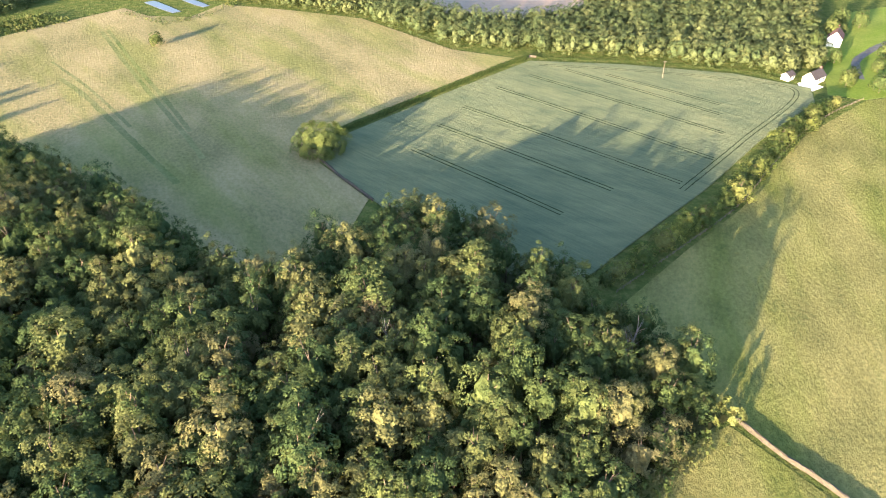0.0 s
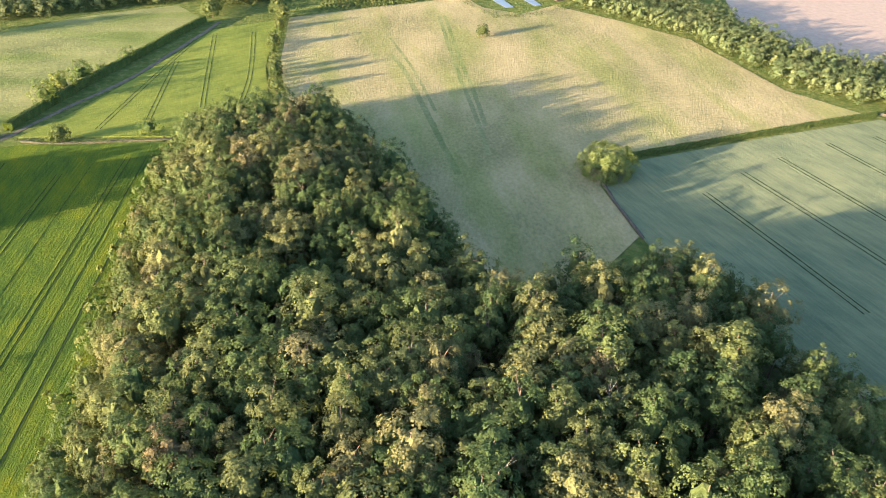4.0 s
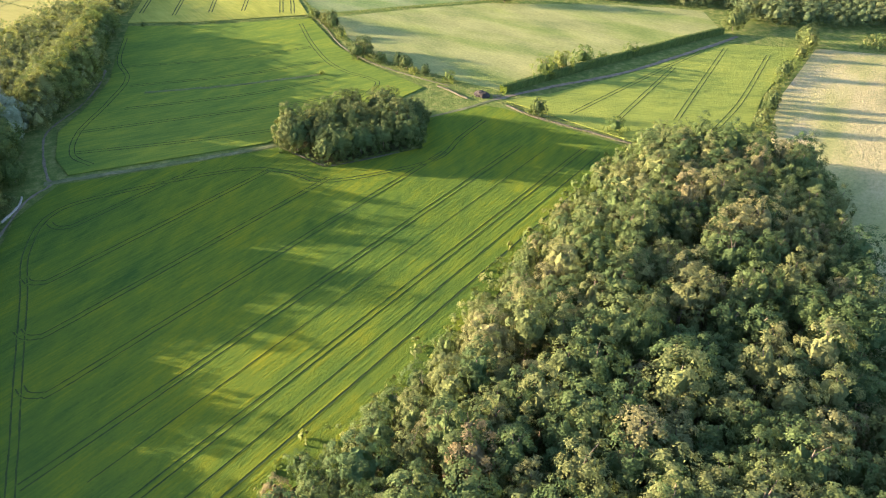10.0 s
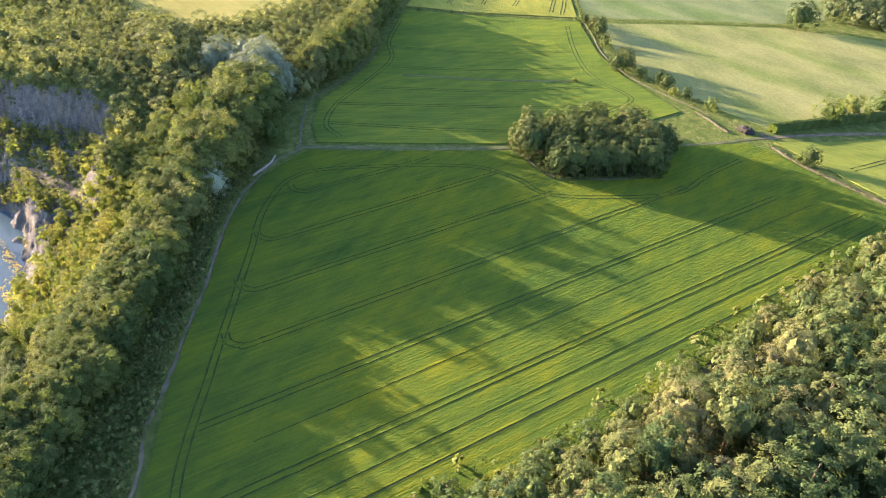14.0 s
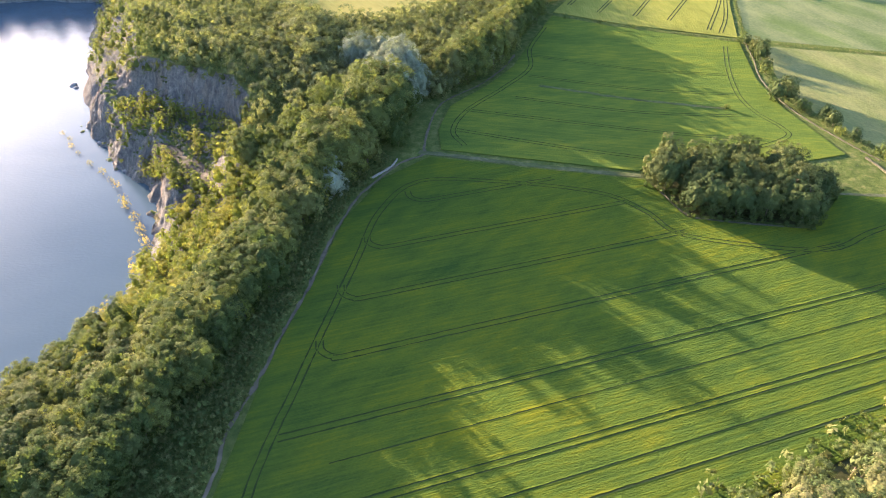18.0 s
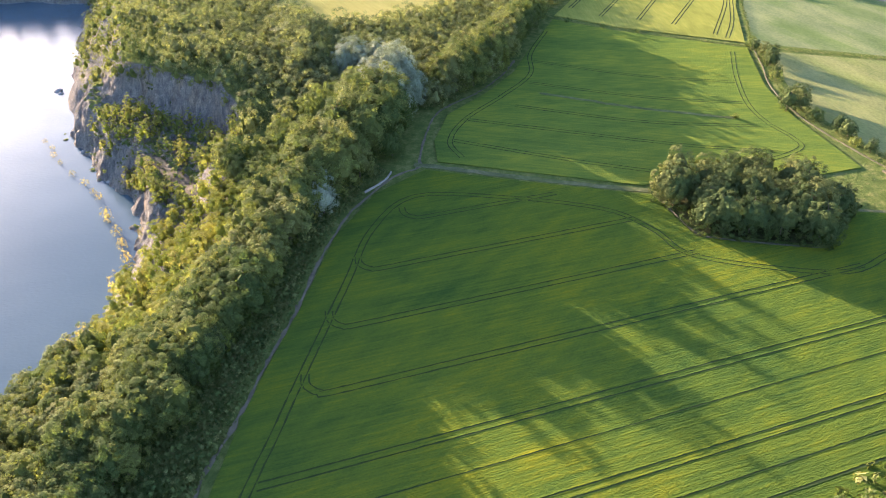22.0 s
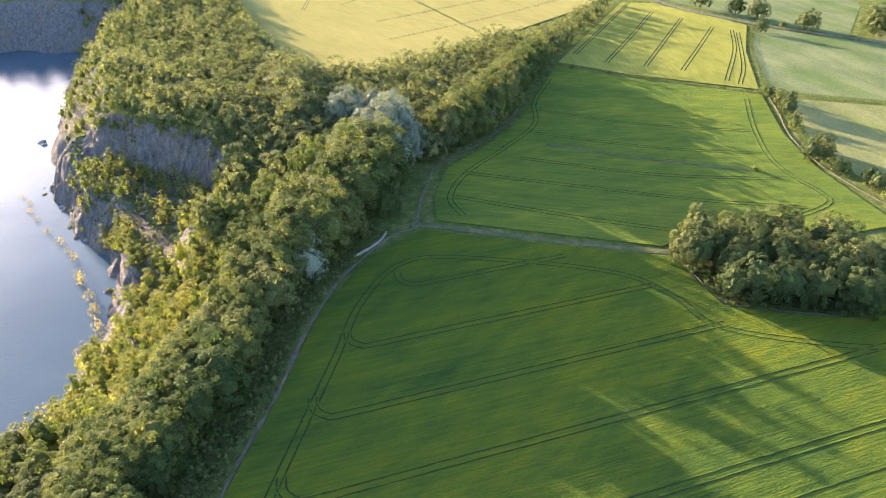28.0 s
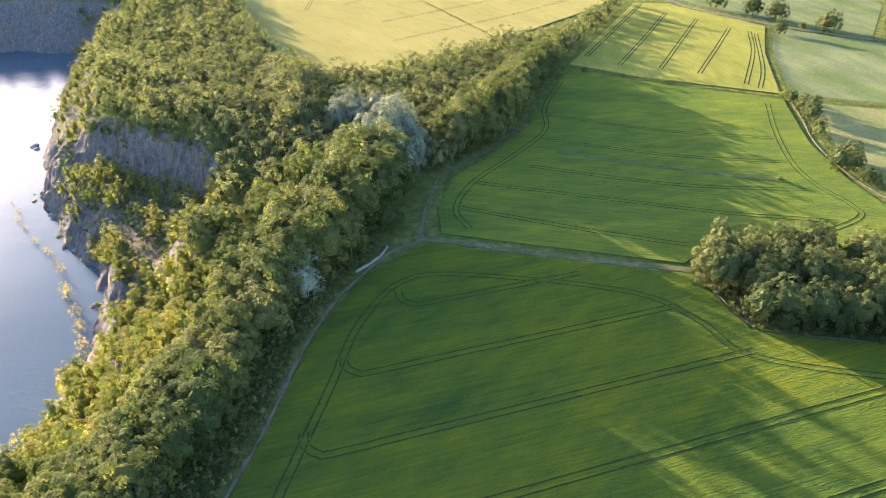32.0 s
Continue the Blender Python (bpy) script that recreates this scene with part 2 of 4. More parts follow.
M_GLASS = plain("dark_window_glass", (0.02, 0.025, 0.03), (0.04, 0.045, 0.05), 1.0, 0.08, 0.0, 0.6)
M_TIMBER = plain("weathered_timber", (0.07, 0.055, 0.040), (0.15, 0.125, 0.095), 2.0, 0.9, 0.02)
M_TARP = plain("black_plastic_sheet", (0.016, 0.014, 0.012), (0.034, 0.029, 0.024), 1.5, 0.8, 0.1, 0.05)

WOOD_STOPS = [(0.0, (0.036, 0.060, 0.023)), (0.30, (0.052, 0.076, 0.026)), (0.55, (0.068, 0.086, 0.030)), (0.76, (0.084, 0.095, 0.035)),
              (0.90, (0.097, 0.100, 0.040)), (0.97, (0.112, 0.106, 0.047)), (1.0, (0.112, 0.090, 0.046))]
DARK_STOPS = [(0.0, (0.036, 0.054, 0.019)), (0.5, (0.054, 0.070, 0.023)), (1.0, (0.084, 0.092, 0.030))]
LIME_STOPS = [(0.0, (0.122, 0.152, 0.038)), (0.5, (0.172, 0.186, 0.046)), (1.0, (0.215, 0.206, 0.060))]
MIX_STOPS = [(0.0, (0.058, 0.086, 0.028)), (0.5, (0.086, 0.110, 0.034)), (0.8, (0.122, 0.138, 0.040)), (1.0, (0.140, 0.145, 0.056))]
SILVER_STOPS = [(0.0, (0.125, 0.148, 0.100)), (1.0, (0.195, 0.215, 0.155))]
L_WOOD = foliage("woodland_leaves", WOOD_STOPS, 0.26)
L_ROUND = foliage("round_oak_leaves", [(0.0, (0.088, 0.112, 0.034)), (1.0, (0.100, 0.120, 0.036))], 0.3)
L_DARK = foliage("dark_oak_leaves", DARK_STOPS, 0.2)
L_LIME = foliage("lime_birch_leaves", LIME_STOPS, 0.56)
L_MIX = foliage("mixed_leaves", MIX_STOPS, 0.48)
L_SILVER = foliage("silver_willow_leaves", SILVER_STOPS, 0.3)
L_FAR = foliage("far_wood_leaves", [(0.0, (0.048, 0.070, 0.030)), (0.5, (0.064, 0.084, 0.035)), (1.0, (0.084, 0.098, 0.042))], 0.2, True)
L_FARLIME = foliage("far_birch_leaves", [(0.0, (0.082, 0.106, 0.036)), (0.5, (0.118, 0.136, 0.044)), (1.0, (0.158, 0.160, 0.058))], 0.45, True)
# quarry wood: leaf colours lightened in place of the haze over it
L_QWOOD_HAZE = foliage("haze_paled_wood_leaves", [(0.0, (0.080, 0.100, 0.044)), (0.5, (0.106, 0.122, 0.052)), (1.0, (0.140, 0.148, 0.064))], 0.48, True)
L_BANK = foliage("quarry_bank_leaves", LIME_STOPS, 0.56, True)
L_GOLD = foliage("golden_sallow_leaves", [(0.0, (0.16, 0.14, 0.045)), (0.5, (0.22, 0.19, 0.055)), (1.0, (0.27, 0.21, 0.075))], 0.5)
L_HEDGE = foliage("dense_hedge_leaves", [(0.0, (0.030, 0.050, 0.014)), (1.0, (0.062, 0.082, 0.024))], 0.3, True)
L_SCRUB = foliage("scrub_leaves", [(0.0, (0.046, 0.070, 0.022)), (0.5, (0.076, 0.098, 0.030)), (1.0, (0.118, 0.122, 0.044))], 0.25, True)


# ---- mesh helpers ----
def mesh_np(name, verts, faces, mats, index=None, tone=None, smooth=False):
    """A mesh from arrays; faces is one array of triangles or quads, or a list of such arrays."""
    arrays = faces if isinstance(faces, list) else [faces]
    arrays = [np.asarray(a, dtype=np.int32) for a in arrays if len(a)]
    me = bpy.data.meshes.new(name)
    me.vertices.add(len(verts))
    me.vertices.foreach_set("co", np.asarray(verts, dtype=np.float32).ravel())
    totals = np.concatenate([np.full(len(a), a.shape[1], dtype=np.int32) for a in arrays])
    starts = np.concatenate([[0], np.cumsum(totals)[:-1]]).astype(np.int32)
    loops = np.concatenate([a.ravel() for a in arrays])
    me.loops.add(len(loops))
    me.loops.foreach_set("vertex_index", loops)
    me.polygons.add(len(totals))
    me.polygons.foreach_set("loop_start", starts)
    me.polygons.foreach_set("loop_total", totals)
    for m in mats:
        me.materials.append(m)
    if index is not None:
        me.polygons.foreach_set("material_index", np.asarray(index, dtype=np.int32))
    me.polygons.foreach_set("use_smooth", np.full(len(totals), smooth))
    if tone is not None:
        at = me.attributes.new("tone", "FLOAT", "POINT")
        at.data.foreach_set("value", np.asarray(tone, dtype=np.float32))
    me.update(calc_edges=True)
    me.validate()
    return me


def part(name, data, parent, label="", m=None):
    ob = new(name, data)
    ob.parent = parent
    if m is not None:
        ob.matrix_basis = m
    if label:
        tagged(ob, label)
    return ob


def bm_mesh(name, bm, *mats):
    me = bpy.data.meshes.new(name)
    bm.normal_update()
    bm.to_mesh(me)
    bm.free()
    for m in mats:
        me.materials.append(m)
    return me


def box(bm, lo, hi, m=None, mat=0):
    """A box between two corners, put into a bmesh."""
    c = [(a + b) / 2 for a, b in zip(lo, hi)]
    s = [b - a for a, b in zip(lo, hi)]
    r = bmesh.ops.create_cube(bm, size=1, matrix=(m or Matrix()) @ Matrix.Translation(c) @ Matrix.Diagonal((*s, 1)))
    for f in {f for v in r["verts"] for f in v.link_faces}:
        f.material_index = mat
    return r["verts"]


def smooth_line(points, step=3.0):
    """Catmull-Rom through the points, at about even steps."""
    p = [np.array(q, float) for q in points]
    p = [2 * p[0] - p[1], *p, 2 * p[-1] - p[-2]]
    out = []
    for a, b, c, d in zip(p, p[1:], p[2:], p[3:]):
        n = max(2, int(np.hypot(*(c - b)[:2]) / step))
        for i in range(n):
            t = i / n
            out.append(0.5 * (2 * b + (c - a) * t + (2 * a - 5 * b + 4 * c - d) * t * t + (3 * b - a - 3 * c + d) * t ** 3))
    out.append(p[-2])
    return np.array(out)


def sideways(line):
    d = np.gradient(line[:, :2], axis=0)
    d /= np.maximum(np.hypot(d[:, 0], d[:, 1]), 1e-6)[:, None]
    return np.stack([-d[:, 1], d[:, 0]], 1)


def sweep(name, line, profile, mats, strip_mats=None, wobble=0.0, seed=0, z=0.0, rise=0.0):
    """A profile of (across, up) carried along a line, each point a little off."""
    rng = np.random.default_rng(seed)
    n = sideways(line)
    k = len(profile)
    v = np.zeros((len(line), k, 3))
    for j, (s, h) in enumerate(profile):
        v[:, j, :2] = line[:, :2] + n * (s + rng.normal(0, wobble, len(line)))[:, None]
        v[:, j, 2] = z + h + (rng.normal(0, rise, len(line)) if h > 0.05 and rise else 0)
    i = np.arange(len(line) - 1)[:, None] * k + np.arange(k - 1)[None]
    f = np.stack([i, i + 1, i + 1 + k, i + k], -1).reshape(-1, 4)
    index = np.tile(strip_mats, len(line) - 1) if strip_mats is not None else None
    return mesh_np(name, v.reshape(-1, 3), f[:, ::-1], mats, index)


def inside(poly, x, y):
    poly = np.asarray(poly, float)
    hit = np.zeros(np.shape(x), bool)
    for (x0, y0), (x1, y1) in zip(poly, np.roll(poly, -1, 0)):
        if y0 != y1:
            hit ^= ((y0 > y) != (y1 > y)) & (x < (x1 - x0) * (y - y0) / (y1 - y0) + x0)
    return hit


def edge_distance(poly, x, y, closed=True):
    poly = np.asarray(poly, float)
    best = np.full(np.shape(x), 1e9)
    for (x0, y0), (x1, y1) in list(zip(poly, np.roll(poly, -1, 0)))[:None if closed else -1]:
        dx, dy = x1 - x0, y1 - y0
        t = np.clip(((x - x0) * dx + (y - y0) * dy) / (dx * dx + dy * dy), 0, 1)
        best = np.minimum(best, np.hypot(x - x0 - t * dx, y - y0 - t * dy))
    return best


def scatter(poly, gap, seed, jitter=0.42):
    """Uneven places inside an outline, about a gap apart."""
    rng = np.random.default_rng(seed)
    p = np.asarray(poly, float)
    xs = np.arange(p[:, 0].min(), p[:, 0].max() + gap, gap)
    ys = np.arange(p[:, 1].min(), p[:, 1].max() + gap, gap * 0.87)
    gx, gy = np.meshgrid(xs, ys)
    gx = gx + (np.arange(len(ys)) % 2)[:, None] * gap / 2
    gx, gy = gx.ravel() + rng.uniform(-jitter, jitter, gx.size) * gap, gy.ravel() + rng.uniform(-jitter, jitter, gx.size) * gap
    keep = inside(poly, gx, gy)
    return np.stack([gx[keep], gy[keep]], 1)


# ---- the lie of the land ----
LAKE = [(-120, -128), (-60, -170), (-20, -260), (-60, -400), (-200, -520), (-380, -510), (-470, -450), (-505, -385), (-515, -325),
        (-471, -310), (-376, -252), (-304, -199), (-279, -164), (-249, -127), (-213, -112), (-185, -105), (-150, -110)]
WATER_Z = -32.0


def lake_noise(x, y):
    return 3.2 * np.sin(x * 0.11 + y * 0.07) + 2.4 * np.sin(x * 0.05 - y * 0.16 + 1.3) + 1.5 * np.sin(x * 0.31 + y * 0.22 + 0.4)


def land(x, y):
    """Height of the ground: level fields, with the flooded quarry cut into them."""
    x, y = np.asarray(x, float), np.asarray(y, float)
    d = edge_distance(LAKE, x, y)
    d = np.where(inside(LAKE, x, y), -d, d) + 0.45 * lake_noise(x, y)
    lobe = 26 * np.exp(-((x + 292) ** 2 + (y + 122) ** 2) / 880)
    d = np.where(d > 12, np.maximum(12 + (d - 12) * 0.05, d - lobe), d)
    slope = np.interp(d, [-12, 0, 6, 30, 52, 60], [-37, -32, -27, -13, -1.5, 0])
    bench = np.interp(d, [-12, 0, 3, 9, 12, 21, 24, 30, 38], [-37, -32.5, -28, -15, -13, -12, -9, -1.5, 0])
    steep = np.interp(d, [-12, 0, 3, 14, 18, 30, 36], [-37, -32.5, -27, -17, -14, -2, 0])
    a = np.clip((-222 - x) / 22, 0, 1)
    b = np.clip((-318 - x) / 40, 0, 1)
    z = slope * (1 - a) + bench * a
    z = z * (1 - b) + steep * b
    z = z + 6 * np.interp(d, [24, 33, 52, 92], [0, 1, 1, 0]) * np.clip((-98 - y) / 22, 0, 1) * np.clip((-262 - x) / 15, 0, 1) * np.clip((x + 410) / 50, 0, 1)
    rough = np.clip(-z, 0, 6) / 6 * np.clip((z + 34) / 4, 0, 1)
    z = z + rough * (0.9 * np.sin(x * 0.9 + y * 0.4) * np.sin(y * 0.8 - x * 0.3) + 0.7 * np.sin(x * 0.37 - y * 0.52))
    return z


LEDGE = [(-245, -95), (-249, -101), (-256, -110), (-266, -125), (-273, -138)]


def build_ground():
    xs = np.concatenate([np.linspace(-4500, -700, 20)[:-1], np.arange(-700, -540, 10), np.arange(-540, -336, 3.0), np.arange(-336, -226, 1.15), np.arange(-226, -80, 3.0), np.arange(-80, 330, 10), np.linspace(330, 4500, 22)])
    ys = np.concatenate([np.linspace(-4500, -560, 20)[:-1], np.arange(-560, -400, 10), np.arange(-400, -216, 3.0), np.arange(-216, -72, 1.15), np.arange(-72, -30, 3.0), np.arange(-30, 650, 20), np.linspace(650, 4500, 20)])
    gx, gy = np.meshgrid(xs, ys)
    gz = land(gx, gy)
    far = np.clip((np.hypot(gx + 150, gy - 100) - 900) / 1500, 0, 1)
    gz = gz + far * 25 * (np.sin(gx * 0.0021) + np.sin(gy * 0.0017 + 1))
    face = (gx > -340) & (gx < -224) & (gy > -218) & (gy < -70) & (gz > -34) & (gz < -0.6)
    off = edge_distance(LEDGE, gx, gy, False)
    for i, j in np.argwhere(face):
        p = Vector((gx[i, j], gy[i, j], gz[i, j] * 0.5))
        crag = noise.turbulence(p * 0.16, 4, True) - 0.45
        crag *= min(1.0, max(0.0, (off[i, j] - 4.0) / 5))
        gz[i, j] += crag * min(4.0, 0.8 - gz[i, j] * 0.5)
        if off[i, j] < 6:
            continue
        gx[i, j] += 1.2 * noise.noise(p * 0.45 + Vector((9, 0, 0)))
        gy[i, j] += 1.2 * noise.noise(p * 0.45 + Vector((0, 9, 0)))
    v = np.stack([gx, gy, gz], -1).reshape(-1, 3)
    w = len(xs)
    i = (np.arange(len(ys) - 1)[:, None] * w + np.arange(w - 1)[None]).ravel()
    f = np.stack([i, i + 1, i + 1 + w, i + w], 1)
    tagged(new("ground", mesh_np("ground", v, f, [M_GROUND], smooth=True)), "rough grassy ground with a steep rocky quarry pit", "ground", kind="structure")


build_ground()
wbm = bmesh.new()
wbm.faces.new([wbm.verts.new((x, y, WATER_Z)) for x, y in [(-10, -90), (-560, -90), (-560, -560), (-10, -560)]])
tagged(new("water", bm_mesh("water", wbm, M_WATER)), "still blue-grey water filling the flooded quarry", "water", kind="structure")


def field(name, poly, mat, height, label):
    """A sheet of crop or grass with a low standing edge."""
    bm = bmesh.new()
    line = [Vector((x, y, 0)) for x, y in poly]
    top = [bm.verts.new((p.x, p.y, height)) for p in line]
    low = [bm.verts.new((p.x, p.y, -0.05)) for p in line]
    face = bm.faces.new(top)
    if sum((a.x * b.y - b.x * a.y) for a, b in zip(line, line[1:] + line[:1])) < 0:
        face.normal_flip()
    for a, b, c, d in zip(low, low[1:] + low[:1], top[1:] + top[:1], top):
        bm.faces.new((a, b, c, d))
    face.normal_update()
    bmesh.ops.triangulate(bm, faces=[face], ngon_method="EAR_CLIP")
    return tagged(new(name, bm_mesh(name, bm, mat)), label, "field", kind="structure")


P_MAIN = [(-60, -18), (-80, 0), (-103, 36), (-117, 65), (-149, 108), (-174, 143), (-203, 187), (-212, 191), (-240, 175), (-263, 163), (-269, 157), (-266, 130),
          (-241, 116), (-239, 96), (-239, 77), (-262, 64), (-261.5, 20), (-262, -15), (-242, -27.5), (-214, -32), (-178, -29.5), (-157, -29), (-141, -28), (-110, -24)]
P_BFIELD = [(-269, -12), (-268, 62), (-287, 76), (-287, 118), (-299, 139), (-310, 135), (-340, 123), (-372, 116.5), (-424, 115), (-437, 48), (-449, 14), (-400, 7),
            (-363, 3), (-337, -5), (-310, -17), (-285, -17)]
P_CFIELD = [(-456, 14), (-443, 50), (-432, 115), (-500, 118), (-562, 127), (-614, 76), (-610, 47)]
P_DFIELD = [(-405, -84), (-405, -109), (-430, -139), (-500, -190), (-700, -330), (-900, -150), (-700, 30), (-616, 36), (-491, -32), (-447, -50)]
P_PAST = [(-281, 172), (-300, 158), (-340, 135), (-372, 127), (-422, 124), (-420, 180), (-414, 225), (-380, 300), (-350, 340), (-313, 324), (-304, 272), (-294, 225)]
P_PASTFAR = [(-433, 119.5), (-428, 180), (-422, 226), (-430, 260), (-560, 330), (-720, 300), (-640, 226), (-535, 196), (-561, 132), (-500, 122)]
P_PASTTOP = [(-625, 80), (-574, 136), (-545, 184), (-640, 215), (-760, 200), (-800, 90), (-650, 62)]
P_FFIELD = [(-270, 168), (-214, 197), (-205, 247), (-232, 279), (-256, 316), (-274, 343), (-295, 312), (-277, 236), (-270, 192)]
P_TAN = [(-199, 252), (-227, 284), (-252, 322), (-271, 350), (-235, 395), (-196, 438), (-176, 422), (-150, 420), (-138, 446), (-91, 433), (-48, 417), (5, 363), (37, 350),
         (4, 313), (-21, 287), (-44, 263), (-47, 237), (-26, 210), (-36, 165), (-57, 145), (-77, 165), (-105, 188), (-136, 210), (-163, 228)]
P_BLUE = [(-41, 260), (-19, 283), (6, 309), (44, 346), (90, 341), (142, 328), (171, 310), (166, 294), (127, 255), (93, 216), (61, 184), (38, 160), (5, 172), (-24, 209), (-45, 236)]
P_YELLOW = [(48, 150), (76, 179), (102, 204), (146, 259), (190, 296), (320, 330), (420, 100), (260, -80), (130, 0), (88, 84), (70, 108)]
P_SMALL = [(66, 109), (84, 85), (126, 0), (60, -20), (34, 40), (33, 80), (44, 95), (60, 106)]
P_BROWN = [(-8, 434), (28, 414), (73, 423), (95, 450), (150, 620), (-80, 640), (-34, 474)]
P_WOOD = [(-104, 30), (-117, 61), (-150, 104), (-176, 140), (-205, 184), (-209, 196), (-196, 212), (-180, 224), (-163, 239), (-144, 229), (-134, 219), (-102, 198), (-74, 174),
          (-57, 155), (-44, 161), (-36, 175), (-19, 190), (5, 187), (17, 175), (34, 155), (48, 144), (57, 131), (60, 119), (67, 111), (58, 106), (44, 95), (34, 86), (28, 64), (-20, 62), (-64, 48), (-92, 26)]
P_COPSE = [(-263, 66), (-242, 79), (-243, 113), (-266, 127), (-283, 117), (-283, 80)]

field("crop_field_main", P_MAIN, M_MAIN, 0.40, "bright green cereal crop with paired wheel tracks")
field("crop_field_beyond", P_BFIELD, M_BFIELD, 0.40, "green cereal crop beyond the dirt track")
field("crop_field_ripening", P_CFIELD, M_CFIELD, 0.40, "yellow-green ripening crop with straight wheel tracks")
field("crop_field_pale", P_DFIELD, M_DFIELD, 0.40, "pale yellow ripe crop behind the quarry wood")
field("pasture_by_hedge", P_PAST, M_PASTURE, 0.06, "pale green pasture grass beside the clipped hedge")
field("pasture_far", P_PASTFAR, M_FARGRASS, 0.06, "pale green far pasture behind a field wall")
field("pasture_top", P_PASTTOP, M_FARGRASS, 0.10, "green pasture beyond the far lane")
field("crop_field_small", P_FFIELD, M_FFIELD, 0.35, "small bright green crop field beside a farm track")
field("hay_field", P_TAN, M_TAN, 0.20, "tan seeding hay meadow with greener streaks")
field("barley_field", P_BLUE, M_BLUE, 0.40, "blue-green barley field with wheel tracks")
field("dry_pasture", P_YELLOW, M_YELLOW, 0.08, "yellow dry grazed pasture grass")
field("garden_lawn", [(176, 303), (190, 297), (330, 335), (345, 470), (235, 425), (207, 388), (190, 340)], M_LAWN, 0.05, "bright mown grass round the cottages")
field("small_paddock", P_SMALL, M_YELLOW, 0.08, "yellow rough grass paddock beside the wood")
field("ploughed_field", P_BROWN, M_BROWN, 0.06, "bare pale brown field")
field("woodland_floor", P_WOOD, M_FLOOR, 0.10, "dark leaf litter under the wood")
field("copse_floor", P_COPSE, M_FLOOR, 0.10, "dark leaf litter under the copse")

# greener streaks and old wheel marks across the hay
STREAKS = [([(-192, 393), (-169, 357), (-147, 323), (-128, 295), (-106, 262), (-92, 240)], 1.1), ([(-189, 395), (-166, 359), (-144, 325), (-125, 297), (-104, 264)], 1.0), ([(-183, 322), (-162, 300), (-141, 275), (-117, 246), (-96, 221)], 1.3), ([(-198, 345), (-172, 318), (-151, 294), (-130, 268)], 0.8)]
for pts, w in STREAKS:
    tagged(new("grass_streak", sweep("grass_streak", smooth_line(pts, 4), [(-w, 0.203), (-w * 0.5, 0.21), (w * 0.5, 0.21), (w, 0.203)], [M_HAYGREEN], wobble=w * 0.12, seed=len(pts))),
           "greener streak of grass in the hay meadow", "grass", "hay meadow streaks", "structure")


# ---- wheel tracks through the crops ----
def ruts(pts, base, mat, gauge=1.9, width=0.38, lip=0.06, single=False, floor=None):
    line = smooth_line(pts, 1.6)
    side = sideways(line)
    for off in ((0,) if single else (-gauge / 2, gauge / 2)):
        l2 = line[:, :2] + side * off
        w = width / 2
        prof = [(-w - 0.35, 0.004), (-w, lip), (-w * 0.7, 0.012), (w * 0.7, 0.012), (w, lip), (w + 0.35, 0.004)]
        # the floor strips carry the gap's shade as a dark colour
        tagged(new("wheel_track", sweep("wheel_track", l2, prof, [mat, floor or M_RUT_SHADE], [0, 1, 1, 1, 0], 0.05, len(pts), base)),
               "wheel track pressed through the crop, its gap shade painted dark", "wheel track", "wheel tracks", "structure")


def tram(offset, angle, a, b):
    """A straight pair of tracks: its offset across, and where it starts and ends along."""
    d = np.array([math.cos(radians(angle)), math.sin(radians(angle))])
    n = np.array([-d[1], d[0]])
    return [tuple(n * offset + d * s) for s in np.linspace(a, b, 8)]


HEAD = [(-75, -8), (-110, -17), (-142, -19), (-164, -20), (-192, -21), (-221, -22), (-243, -14), (-249, 14), (-249, 48), (-240, 64), (-229, 74), (-227, 96), (-230, 119), (-243, 134), (-255, 150)]
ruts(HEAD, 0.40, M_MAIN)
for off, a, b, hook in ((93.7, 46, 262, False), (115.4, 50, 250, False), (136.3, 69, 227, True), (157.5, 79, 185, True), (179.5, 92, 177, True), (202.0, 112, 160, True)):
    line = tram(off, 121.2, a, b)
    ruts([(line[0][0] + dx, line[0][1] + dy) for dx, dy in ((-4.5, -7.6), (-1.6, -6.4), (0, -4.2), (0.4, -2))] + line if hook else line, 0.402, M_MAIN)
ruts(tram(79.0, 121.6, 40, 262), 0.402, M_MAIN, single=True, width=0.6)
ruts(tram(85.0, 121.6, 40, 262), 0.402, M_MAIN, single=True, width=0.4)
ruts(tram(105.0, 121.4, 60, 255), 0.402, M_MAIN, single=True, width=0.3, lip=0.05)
for pts in ([(-416, 107), (-381, 105), (-350, 106), (-332, 111), (-319, 119), (-310, 120), (-297, 106), (-290, 89)],
            [(-427, 12), (-390, 8), (-362, 11), (-334, 2), (-307, -9), (-286, -11), (-274, -4)],
            [(-307, -10), (-304, 47), (-303, 79), (-305, 112)], [(-325, 9), (-321, 61), (-327, 107)], [(-287, -10), (-281, 35), (-279, 64)],
            [(-352, 12), (-347, 62), (-350, 104)], [(-380, 10), (-372, 60), (-374, 104)]):
    ruts(pts, 0.40, M_BFIELD, lip=0.06)
for pts in ([(-473, 22), (-540, 37), (-608, 52)], [(-461, 40), (-525, 55), (-585, 68)], [(-459, 61), (-520, 75), (-572, 87)], [(-455, 80), (-505, 93), (-553, 105)],
            [(-442, 101), (-501, 112), (-547, 116)], [(-438, 107), (-472, 113), (-542, 119)]):
    ruts(pts, 0.40, M_CFIELD, width=0.6)
